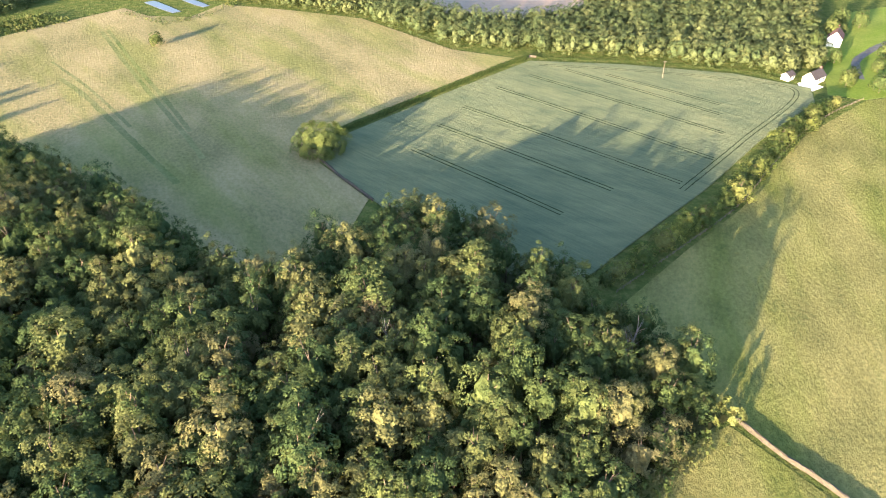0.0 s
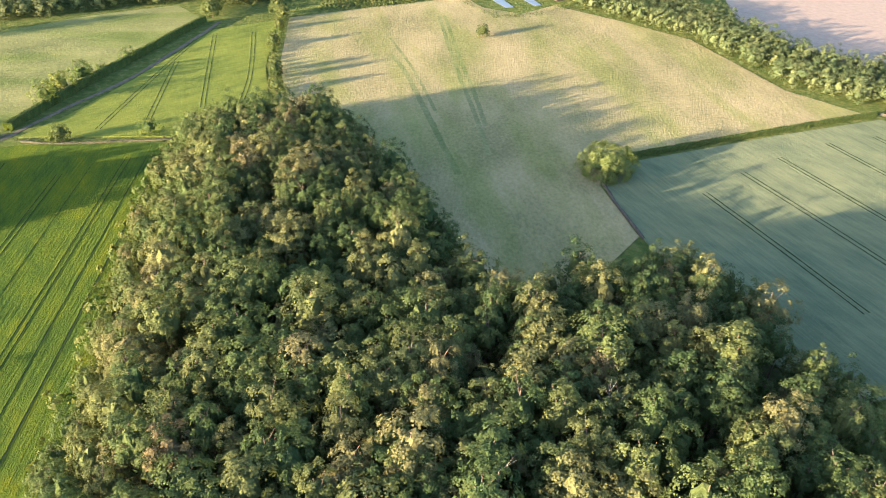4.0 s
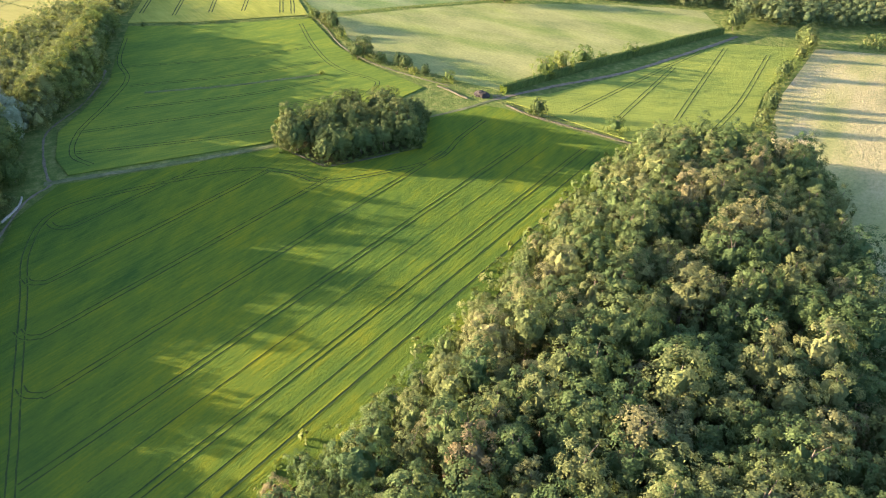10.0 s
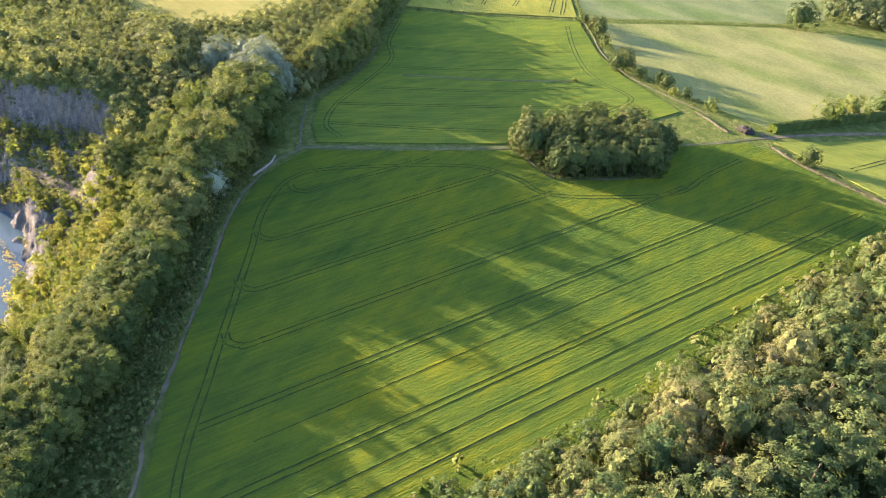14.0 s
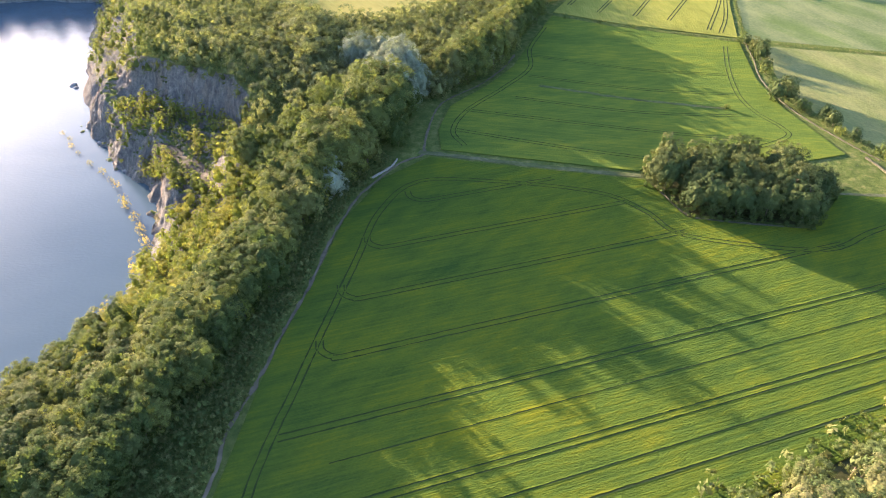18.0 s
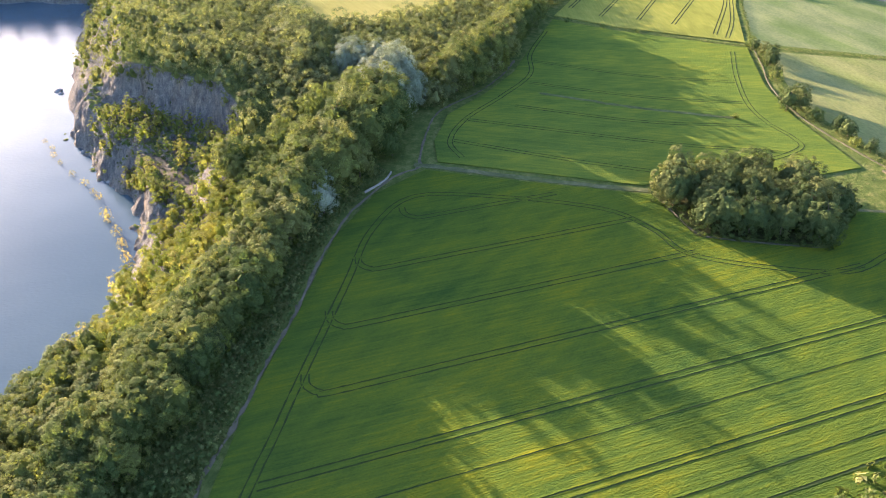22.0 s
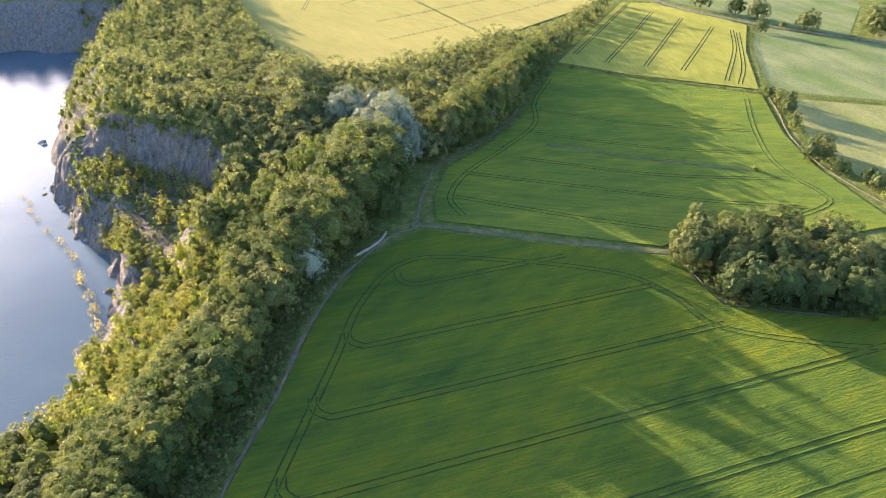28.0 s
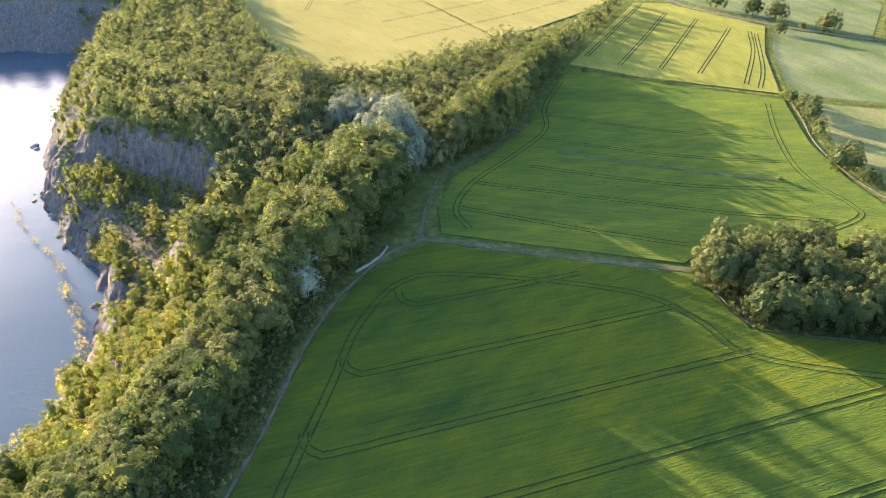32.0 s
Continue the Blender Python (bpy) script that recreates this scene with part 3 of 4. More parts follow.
for pts in ([(-560, -150), (-640, -120), (-720, -95)], [(-540, -170), (-620, -190), (-700, -200)], [(-480, -90), (-560, -30), (-640, 20)], [(-520, -110), (-600, -50), (-670, 0)]):
    ruts(pts, 0.40, M_DFIELD, lip=0.05)
for pts in ([(-247, 188), (-263, 225), (-279, 263), (-291, 293)], [(-235, 204), (-256, 234), (-276, 263)], [(-224, 225), (-257, 266), (-289, 306)], [(-209, 232), (-231, 266), (-272, 319)]):
    ruts(pts, 0.35, M_FFIELD)
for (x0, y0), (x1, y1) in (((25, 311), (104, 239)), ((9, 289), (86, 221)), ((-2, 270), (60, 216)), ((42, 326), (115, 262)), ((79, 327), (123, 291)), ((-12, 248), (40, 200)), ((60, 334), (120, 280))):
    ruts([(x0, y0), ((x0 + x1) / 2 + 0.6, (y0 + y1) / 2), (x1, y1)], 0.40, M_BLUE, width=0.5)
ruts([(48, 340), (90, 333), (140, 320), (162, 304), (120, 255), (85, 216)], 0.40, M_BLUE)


# ---- tracks, lanes and paths ----
def lane(name, pts, width, mat, label, z=0.05, wobble=0.12):
    w = width / 2
    line = smooth_line(pts, 2.5)
    return tagged(new(name, sweep(name, line, [(-w, z - 0.04), (-w * 0.75, z), (w * 0.75, z), (w, z - 0.04)], [mat], wobble=wobble, seed=len(pts))), label, name.replace("_", " "), kind="structure")


M_VERGE = grass("grassy_track", (0.040, 0.050, 0.022), (0.070, 0.074, 0.036), (0.118, 0.110, 0.064), 90, 0.3, 0.2)
lane("footpath", [(x, y + 1.2) for x, y in [(-70, -26), (-110, -27), (-124, -30), (-141, -30), (-157, -31), (-178, -31.5), (-200, -33.5), (-214, -34), (-228, -33.5), (-242, -30), (-255, -26), (-264, -19), (-274, -21), (-310, -23), (-337, -10), (-363, -2), (-380, 0)]],
     0.72, M_TRACK, "pale worn earth footpath along the field edge", 0.12, 0.25)
lane("dirt_track", [(-265.5, -20), (-265, 0), (-264.5, 20), (-264.5, 45), (-265, 64)], 2.6, M_VERGE, "grassy pale dirt track between two crops", 0.14, 0.3)
lane("headland_track", [(-267, 130), (-270, 148), (-274, 164)], 1.8, M_VERGE, "grassy track from the copse to the field corner", 0.14, 0.2)
lane("farm_track", [(-274, 164), (-277, 189), (-280, 236), (-289, 275), (-298, 310), (-303, 326)], 2.5, M_TRACK, "stony farm track beside the clipped hedge", 0.10, 0.2)
lane("country_lane", [(-650, 55), (-618, 77), (-590, 104), (-569, 132), (-553, 163), (-543, 188), (-520, 240)], 4.0, M_TARMAC, "narrow grey lane beyond the fields", 0.08)
lane("village_road", [(200, 322), (209, 345), (224, 361), (240, 374), (290, 408)], 4.0, M_TARMAC, "grey tarmac road by the cottages", 0.10, 0.05)
ledge_line = smooth_line(LEDGE, 2.0)
ledge_side = sideways(ledge_line)
lv = np.zeros((len(ledge_line), 5, 3))
ledge_z = np.convolve(np.pad(land(ledge_line[:, 0], ledge_line[:, 1]), 3, "edge"), np.ones(7) / 7, "valid")
for k_, (s_, up_) in enumerate(((-4.6, -2.5), (-2.8, 0.3), (0, 0.5), (2.8, 0.3), (4.6, -2.5))):
    lv[:, k_, :2] = ledge_line + ledge_side * s_
    lv[:, k_, 2] = np.minimum(ledge_z, -11.5) + up_
li = (np.arange(len(ledge_line) - 1)[:, None] * 5 + np.arange(4)[None]).ravel()
M_SCREE = plain("brown_scree", (0.042, 0.036, 0.024), (0.088, 0.073, 0.052), 0.8, 0.95, 0.15)
tagged(new("quarry_ledge_track", mesh_np("quarry_ledge_track", lv.reshape(-1, 3), np.stack([li, li + 5, li + 6, li + 1], 1), [M_SCREE], smooth=True)),
       "brown stony track along the quarry bench", "track", kind="structure")
lane("ditch_strip", [(-341, 18), (-338, 36), (-335, 55), (-333.5, 78), (-333, 99)], 2.0, M_ROUGH, "rough grass strip across the crop", 0.50, 0.3)


# ---- trees ----
def ball(cuts):
    """Points and triangles of a round ball."""
    bm = bmesh.new()
    bmesh.ops.create_icosphere(bm, subdivisions=cuts, radius=1)
    out = np.array([v.co[:] for v in bm.verts]), np.array([[v.index for v in f.verts] for f in bm.faces])
    bm.free()
    return out


BALL, BALL_FINE = ball(2), ball(3)


class Dome:
    """The uneven outline of a crown: broad and round, or drawn to a point where peak is high."""

    def __init__(self, rng, radius, low, high, peak):
        self.radius, self.peak = radius, peak
        self.base, self.half = low + (high - low) * 0.40, (high - low) * 0.60
        self.shift = Vector(rng.uniform(0, 50, 3))

    def at(self, way, fill, drop=0.0):
        way = Vector(way)
        swell = 1 + 0.42 * noise.noise(way * 1.4 + self.shift)
        w = self.radius * fill * swell
        if self.peak >= 0.85:
            w *= 1 - 0.55 * max(0.0, way.z) ** 1.2
        return (w * way.x, w * way.y, self.base + way.z * self.half * fill * (1.06 * swell if way.z > 0 else 0.90) - drop)


def crown(rng, radius, low, high, size, count, n, leaf, peak, core):
    """A crown: leaf sprays, small blades that face outwards, in tufts over an uneven dome, and a rough inner mass."""
    dome = Dome(rng, radius, low, high, peak)
    centres, radii = [], []
    for i in range(count):
        up = min(0.98, -0.60 + 1.58 * (i + rng.uniform(0.1, 0.9)) / count)
        ang = i * 2.39996 + rng.uniform(-0.35, 0.35)
        ring = math.sqrt(1 - up * up)
        centres.append(dome.at((ring * math.cos(ang), ring * math.sin(ang), up), 0.86 + rng.uniform(-0.05, 0.05), size * 0.25))
        radii.append(size * rng.uniform(0.78, 1.22))
    centres, radii = np.array(centres), np.array(radii)
    pick = rng.choice(count, n * 3, p=radii ** 2 / (radii ** 2).sum())
    mid = np.array([0, 0, dome.base])
    out = centres[pick] - mid
    out /= np.maximum(np.linalg.norm(out, axis=1), 1e-6)[:, None]
    d = rng.normal(size=(n * 3, 3)) + out * 1.5 + np.array([0, 0, 0.35])
    d /= np.linalg.norm(d, axis=1)[:, None]
    p = centres[pick] + d * (radii[pick] * rng.uniform(0.60, 1.24, n * 3))[:, None]
    ok = (np.linalg.norm(p[:, None] - centres[None], axis=2) / radii[None]).min(1) > 0.58
    p, d = p[ok][:n], d[ok][:n]
    n = len(p)
    away = p - mid
    away /= np.linalg.norm(away, axis=1)[:, None]
    nrm = 0.55 * d + 0.80 * away + rng.normal(0, 0.28, (n, 3)) + np.array([0, 0, 0.10])
    nrm /= np.linalg.norm(nrm, axis=1)[:, None]
    a = np.cross(nrm, rng.normal(size=(n, 3)))
    a /= np.linalg.norm(a, axis=1)[:, None]
    b = np.cross(nrm, a)
    s = leaf * rng.uniform(0.6, 1.4, n)[:, None]
    a, b = a * s * 0.5, b * s * rng.uniform(0.7, 1.1, n)[:, None]
    v = np.stack([p - a - b * 0.4, p + a - b * 0.4, p + b * 0.6 + a * rng.uniform(-0.8, 0.8, (n, 1))], 1).reshape(-1, 3)
    f = np.arange(3 * n).reshape(-1, 3)
    if not core:
        return v, f, f[:0]
    ways, tris = BALL_FINE if n > 1000 else BALL
    inner = np.array([dome.at(w, core * rng.uniform(0.85, 1.12) * (1.0 if w[2] > 0 else 1.0 + 0.45 * w[2]), size * 0.25) for w in ways])
    return np.concatenate([v, inner]), f, tris + 3 * n


def trunk_mesh(name, rng, height, girth, spread, limbs=5, mat=None, reach=0.42):
    """A tapered trunk with a few limbs that reach into the crown."""
    verts, faces = [], []

    def tube(p0, p1, r0, r1, n=6):
        p0, p1 = np.array(p0), np.array(p1)
        d = (p1 - p0) / np.linalg.norm(p1 - p0)
        a = np.cross(d, [0.3, 0.9, 0.2])
        a /= np.linalg.norm(a)
        b = np.cross(d, a)
        o = len(verts)
        for q, r in ((p0, r0), ((p0 + p1) / 2 + rng.normal(0, 0.12, 3), (r0 + r1) / 2), (p1, r1)):
            for i in range(n):
                t = 2 * math.pi * i / n
                verts.append(q + (a * math.cos(t) + b * math.sin(t)) * r)
        for k in range(2):
            for i in range(n):
                faces.append((o + k * n + i, o + k * n + (i + 1) % n, o + (k + 1) * n + (i + 1) % n, o + (k + 1) * n + i))

    tube((0, 0, -0.4), (rng.normal(0, 0.2), rng.normal(0, 0.2), height * 0.55), girth, girth * 0.6)
    tube((0, 0, height * 0.53), (rng.normal(0, 0.3), rng.normal(0, 0.3), height * 0.82), girth * 0.6, girth * 0.15)
    for i in range(limbs):
        t = rng.uniform(0.3, 0.7)
        ang = i * 2.4 + rng.uniform(-0.4, 0.4)
        tube((0, 0, height * t), (spread * reach * math.cos(ang), spread * reach * math.sin(ang), height * min(0.9, t + rng.uniform(0.1, 0.25))), girth * 0.42, girth * 0.1, 5)
    return mesh_np(name, np.array(verts), np.array(faces), [mat or M_BARK], smooth=True)


class Kind:
    """A kind of tree: some crowns and trunks of its own, from which single trees are copied."""

    def __init__(self, name, leaf_mat, label, seed, variants, height, radius, low, lobe, count, n, leaf, peak=0.75, group="", core=0.55):
        self.height, self.made = height, []
        rng = np.random.default_rng(seed)
        self.raw = []
        for i in range(variants):
            v, f, g = crown(rng, radius * rng.uniform(0.9, 1.1), height * low, height * rng.uniform(0.9, 0.97), lobe, count, n, leaf, peak, core)
            self.raw.append((v, f, g))
            if leaf_mat is None:
                continue
            root = new(name)
            tagged(root, label, "tree", group or name.replace("_", " ") + "s")
            part("trunk", trunk_mesh("trunk", rng, height, height * 0.020, radius), root)
            part("crown", mesh_np("crown", v, [f, g], [leaf_mat]), root)
            self.made.append(root)
        self.used = set()

    def stand(self, i, x, y, height, width=1.0, z=None, turn=0.0):
        """One tree of that height with its foot on the ground."""
        k = i % len(self.made)
        s = height / self.height
        base = float(land(x, y)) if z is None else z
        m = pose(x, y, base, 0, 0, turn) @ Matrix.Diagonal((s * width, s * width, s, 1))
        if k not in self.used:
            self.used.add(k)
            self.made[k].matrix_basis = m
            return self.made[k]
        root = self.made[k]
        keep = root.scale.copy()
        root.scale = (1, 1, 1)
        ob = copy_thing(root, m)
        root.scale = keep
        return ob

    def tidy(self):
        """Take away variants that no tree used."""
        for k, root in enumerate(self.made):
            if k not in self.used:
                for ob in (*root.children_recursive, root):
                    bpy.data.objects.remove(ob)


def thicket(name, kind, rows, mat, label, category="trees", seed=3):
    """Many small trees or bushes in one mesh: rows of x, y, height, width, z."""
    rng = np.random.default_rng(seed)
    vs, qs, ts, tones, o = [], [], [], [], 0
    for x, y, h, w, z in rows:
        v, f, g = kind.raw[rng.integers(len(kind.raw))]
        s = h / kind.height
        t = rng.uniform(0, 2 * math.pi)
        c, si = math.cos(t), math.sin(t)
        vs.append(np.stack([(v[:, 0] * c - v[:, 1] * si) * s * w + x, (v[:, 0] * si + v[:, 1] * c) * s * w + y, v[:, 2] * s + z], 1))
        qs.append(f + o), ts.append(g + o)
        tones.append(np.full(len(v), rng.uniform()))
        o += len(v)
    return tagged(new(name, mesh_np(name, np.concatenate(vs), [np.concatenate(qs), np.concatenate(ts)], [mat], tone=np.concatenate(tones))), label, category, kind="stuff")


oak = Kind("oak_tree", L_WOOD, "broad leafy oak in the wood", 11, 8, 18, 4.8, 0.26, 1.25, 40, 3300, 0.36, group="wood oaks")
ash = Kind("ash_tree", L_WOOD, "tall loose-crowned ash in the wood", 12, 8, 20, 4.2, 0.28, 1.15, 34, 2700, 0.34, group="wood ashes")
birch = Kind("birch_tree", L_WOOD, "slim feathery birch in the wood", 13, 5, 18, 3.5, 0.30, 1.00, 26, 2000, 0.32, 0.9, "wood birches")
edge_tree = Kind("hazel_tree", L_WOOD, "bushy hazel along the wood's edge", 23, 5, 13, 4.0, 0.10, 1.25, 26, 1900, 0.36, group="edge hazels")
field_oak = Kind("field_oak", L_DARK, "dark green field oak with a dense round crown", 14, 5, 15, 5.8, 0.10, 1.45, 46, 3600, 0.44, group="copse and hedge oaks", core=0.66)
slope_tree = Kind("sallow_tree", L_LIME, "yellow-green sallow on the quarry slope", 15, 6, 9, 2.5, 0.08, 0.85, 18, 1400, 0.28, 0.9, group="quarry sallows", core=0.55)
rim_tree = Kind("sycamore_tree", L_MIX, "leafy sycamore on the quarry rim", 16, 6, 14, 4.3, 0.08, 1.25, 36, 3200, 0.37, group="quarry rim trees", core=0.71)
rock_birch = Kind("young_birch", L_LIME, "slim lime-green young birch on quarry rock", 17, 4, 9, 1.6, 0.10, 0.60, 14, 800, 0.25, 1.0, "quarry birches", core=0.45)
willow = Kind("silver_willow", L_SILVER, "silver-leaved willow among the quarry trees", 18, 3, 15, 4.4, 0.10, 1.3, 34, 3600, 0.36, group="silver willows", core=0.72)
drowned = Kind("drowned_bush", L_GOLD, "thin golden bush standing in the quarry water", 26, 4, 4, 1.8, 0.10, 0.7, 12, 380, 0.22, group="drowned bushes", core=0)
round_oak = Kind("round_oak", L_ROUND, "broad round sunlit oak standing alone by the field corner", 24, 1, 11, 11.2, 0.06, 1.75, 130, 10000, 0.42, group="lone oak")
rim_oak = Kind("rim_oak", L_MIX, "large round grey-green oak on the quarry rim", 25, 3, 15, 7.0, 0.08, 1.5, 70, 7500, 0.40, group="quarry rim oaks", core=0.72)
hedge_bush = Kind("hawthorn_bush", L_MIX, "rounded hawthorn bush in a field hedge", 19, 4, 5, 2.5, 0.06, 0.95, 15, 700, 0.32, group="hedge bushes")
far_tree = Kind("far_tree", None, "", 20, 6, 14, 4.8, 0.06, 1.9, 14, 520, 0.72, core=0.45)
far_birch = Kind("far_birch", None, "", 21, 5, 11, 2.8, 0.05, 1.2, 10, 360, 0.50, 0.9, core=0.5)
scrub = Kind("scrub", None, "", 22, 5, 2.4, 1.7, 0.08, 0.80, 3, 80, 0.44, core=0)

rng = np.random.default_rng(5)

# the wood under the camera's first stretch
for i, (x, y) in enumerate(scatter(P_WOOD, 6.7, 31)):
    edge = float(edge_distance(P_WOOD, x, y))
    rim = min(1.0, edge / 22)
    tall = 14.0 + 7.5 * rim + float(np.clip(rng.normal(0, 3.2), -6.5, 5.5))
    r = rng.uniform()
    k = oak if r < 0.44 else ash if r < 0.78 else birch
    if edge < 4.5:
        k, tall = edge_tree, tall * rng.uniform(0.9, 1.15)
    elif rng.uniform() < 0.2:
        tall *= 0.68
    west = float(edge_distance(P_WOOD[:6], x, y, False))
    tall = min(tall, 8.0 + 0.75 * west)
    if west < 2.6:
        continue
    k.stand(int(rng.integers(1000)), x, y, max(7.5, tall), rng.uniform(0.78, 1.12) * (1.0 if k is not birch else 1.1), 0.05, rng.uniform(0, 360))
# a ragged lower fringe along its edges
fringe = []
wood_line = np.array(P_WOOD + P_WOOD[:1], float)
for (x0, y0), (x1, y1) in zip(wood_line[:-5], wood_line[1:-4]):
    for t in np.arange(0, 1, 2.6 / max(2.7, math.hypot(x1 - x0, y1 - y0))):
        fringe.append((x0 + (x1 - x0) * t + rng.normal(0, 0.9), y0 + (y1 - y0) * t + rng.normal(0, 0.9), rng.uniform(2.2, 5.5), rng.uniform(0.7, 1.1), 0.0))
ring = np.array(P_COPSE + P_COPSE[:1], float)
brambles = []
for (x0, y0), (x1, y1) in zip(ring, ring[1:]):
    for u in np.arange(0, 1, 2.0 / math.hypot(x1 - x0, y1 - y0)):
        brambles.append((x0 + (x1 - x0) * u + rng.normal(0, 0.7), y0 + (y1 - y0) * u + rng.normal(0, 0.7), rng.uniform(1.6, 4.2), rng.uniform(0.8, 1.2), 0.0))
thicket("copse_brambles", scrub, brambles, L_HEDGE, "dark brambles round the foot of the copse", "undergrowth", 16)
under = []
for x, y in scatter(P_WOOD, 7.4, 33):
    if float(edge_distance(P_WOOD[:6], x, y, False)) > 5:
        under.append((x, y, rng.uniform(5, 9.5), rng.uniform(0.8, 1.1), 0.0))
thicket("woodland_understorey", far_birch, under, L_HEDGE, "dark saplings and holly filling the wood's gaps", "undergrowth", 14)
thicket("woodland_fringe", scrub, fringe, L_SCRUB, "bramble and sapling fringe along the wood's edge", "undergrowth")

# the copse in the crop
for i, (x, y) in enumerate(scatter(P_COPSE, 8.0, 12, 0.3)):
    field_oak.stand(i, x, y, rng.uniform(11.5, 16), rng.uniform(0.82, 1.05), 0.05, rng.uniform(0, 360))

# single field trees
round_oak.stand(0, -47.5, 247, 11, 1.0, 0.0, 20)
SINGLES = [(-153, 370, 7.5, 1.35), (-412, 236, 17, 1.2), (-604, 102, 15, 1.0), (-589, 123, 15.5, 1.05), (-580, 136, 15, 1.1), (-546, 133, 9, 1.3), (-560, 148, 5, 1.1), (-556, 162, 14, 1.15), (-553, 200, 20, 1.2), (-558, 212, 20, 1.2),
           (-548, 206, 18, 1.2), (-279, 350, 12, 1.0), (-312, 330, 13, 1.0), (-318, 338, 12, 1.1)]
for i, (x, y, h, w) in enumerate(SINGLES):
    field_oak.stand(i + 1, x, y, h, w, 0.0, i * 77)

# garden trees round the cottages
for i, (x, y, h, w) in enumerate([(188, 312, 9.5, 0.95), (200, 305, 10, 0.95), (194, 319, 8, 1.0), (187, 338, 7, 1.1), (197, 343, 8, 1.0), (190, 353, 14, 0.65), (210, 379, 13, 0.85), (201, 386, 12, 0.9), (219, 384, 8, 0.9),
                                  (182, 328, 6, 1.1), (212, 330, 8, 1.0), (226, 350, 9, 1.0), (236, 398, 12, 0.9), (225, 400, 13, 0.9)]):
    field_oak.stand(i + 2, x, y, h, w, 0.0, i * 47)
# hedge with bushes from the ruin to the far field corner
for i, (x, y, h) in enumerate([(-412, 121, 8), (-404, 123, 9), (-399, 122, 8), (-386, 123, 6), (-381, 122, 5), (-359, 126, 7.5), (-354, 127, 9), (-348, 127, 8), (-342, 132, 4.5), (-338, 131, 5), (-346, 121, 10), (-331, 138, 6.5),
                               (-325, 140, 7), (-318, 141, 4), (-312, 145, 6), (-301, 153, 5.5), (-333, 99, 2.6), (-421, 118, 6), (-428, 117, 5), (-436, 60, 2.2), (-440, 42, 2.6), (-445, 22, 3), (-251, 174, 7.5), (-253, 171, 4), (-224, 195, 7), (-289, 197, 10.5), (-292, 203, 8), (-294, 210, 9.5), (-296, 223, 10), (-297, 235, 5.5), (-300, 254, 6.5)]):
    (field_oak if h >= 6 and (x < -299 or x > -270) and y < 190 else hedge_bush).stand(i, x, y, h * 1.1, rng.uniform(0.85, 1.1), 0.0, i * 63)
# hedge trees between the small crop and the hay
for i, (x, y) in enumerate(smooth_line([(-199, 250), (-216, 268), (-231, 283), (-245, 303), (-258, 324), (-274, 348)], 4.5)):
    hedge_bush.stand(i, x + rng.normal(0, 0.8), y + rng.normal(0, 0.8), rng.uniform(2.6, 4.2), rng.uniform(0.95, 1.25), 0.0, i * 51)
for i, (x, y, h) in enumerate([(-205, 253, 9.5), (-216, 267, 9.5), (-222, 274, 9), (-246, 304, 9), (-262, 330, 8), (-272, 346, 10)]):
    field_oak.stand(i, x, y, h, 0.9, 0.0, i * 70)
# the hedge between barley and dry pasture
for i, (x, y) in enumerate(smooth_line([(47, 160.5), (63, 175), (76, 186.5), (98, 207.5), (116, 229), (133, 250), (151, 270), (172, 290)], 4.6)):
    (field_oak if i % 5 == 0 else hedge_bush).stand(i, x + rng.normal(0, 0.9), y + rng.normal(0, 0.9), rng.uniform(5, 9.2), rng.uniform(0.85, 1.15), 0.0, i * 51)


def hedge(name, pts, width, height, label, mat=None, seed=1):
    """A rough hedge: small bushes in a row."""
    r = np.random.default_rng(seed)
    rows = []
    line = smooth_line(pts, 1.6)
    n = sideways(line)
    for (x, y), (nx, ny) in zip(line[:, :2], n):
        for off in ((-0.3, 0.3) if width > 1.6 else (0,)):
            o = off * width + r.normal(0, 0.15)
            rows.append((x + nx * o, y + ny * o, height * r.uniform(0.85, 1.15), width / 2.6 * 2.4 / height * r.uniform(0.8, 1.1), 0.0))
    ob = thicket(name, scrub, rows, mat or L_SCRUB, label, "hedge", seed)
    del ob["kind"]
    return ob


def trimmed_hedge(name, pts, width, height, label, seed=1):
    """A clipped hedge: a dense bank with sheared sides and top, its skin all small leaves."""
    r = np.random.default_rng(seed)
    line = smooth_line(pts, 0.9)
    side = sideways(line)
    w = width / 2
    outline = [(-w, -0.1), (-w * 1.02, height * 0.45), (-w * 0.96, height * 0.86), (-w * 0.7, height), (0, height * 1.03), (w * 0.7, height), (w * 0.96, height * 0.86), (w * 1.02, height * 0.45), (w, -0.1)]
    k = len(outline)
    v = np.zeros((len(line), k, 3))
    for j, (o, h) in enumerate(outline):
        v[:, j, :2] = line[:, :2] + side * (o + r.normal(0, 0.10, len(line)))[:, None]
        v[:, j, 2] = h + (r.normal(0, 0.12, len(line)) if h > 0 else 0)
    i = np.arange(len(line) - 1)[:, None] * k + np.arange(k - 1)[None]
    f = np.stack([i, i + k, i + 1 + k, i + 1], -1).reshape(-1, 4)
    flat = v.reshape(-1, 3)
    q = flat[f[r.integers(len(f), size=len(line) * 70)]]
    u, t = r.uniform(size=(2, len(q), 1))
    p = (q[:, 0] * (1 - u) + q[:, 3] * u) * (1 - t) + (q[:, 1] * (1 - u) + q[:, 2] * u) * t
    blade = p[:, None] + r.normal(0, 0.16, (len(p), 3, 3))
    tris = len(flat) + np.arange(3 * len(p)).reshape(-1, 3)
    tone = r.uniform(0, 1, len(flat) + 3 * len(p))
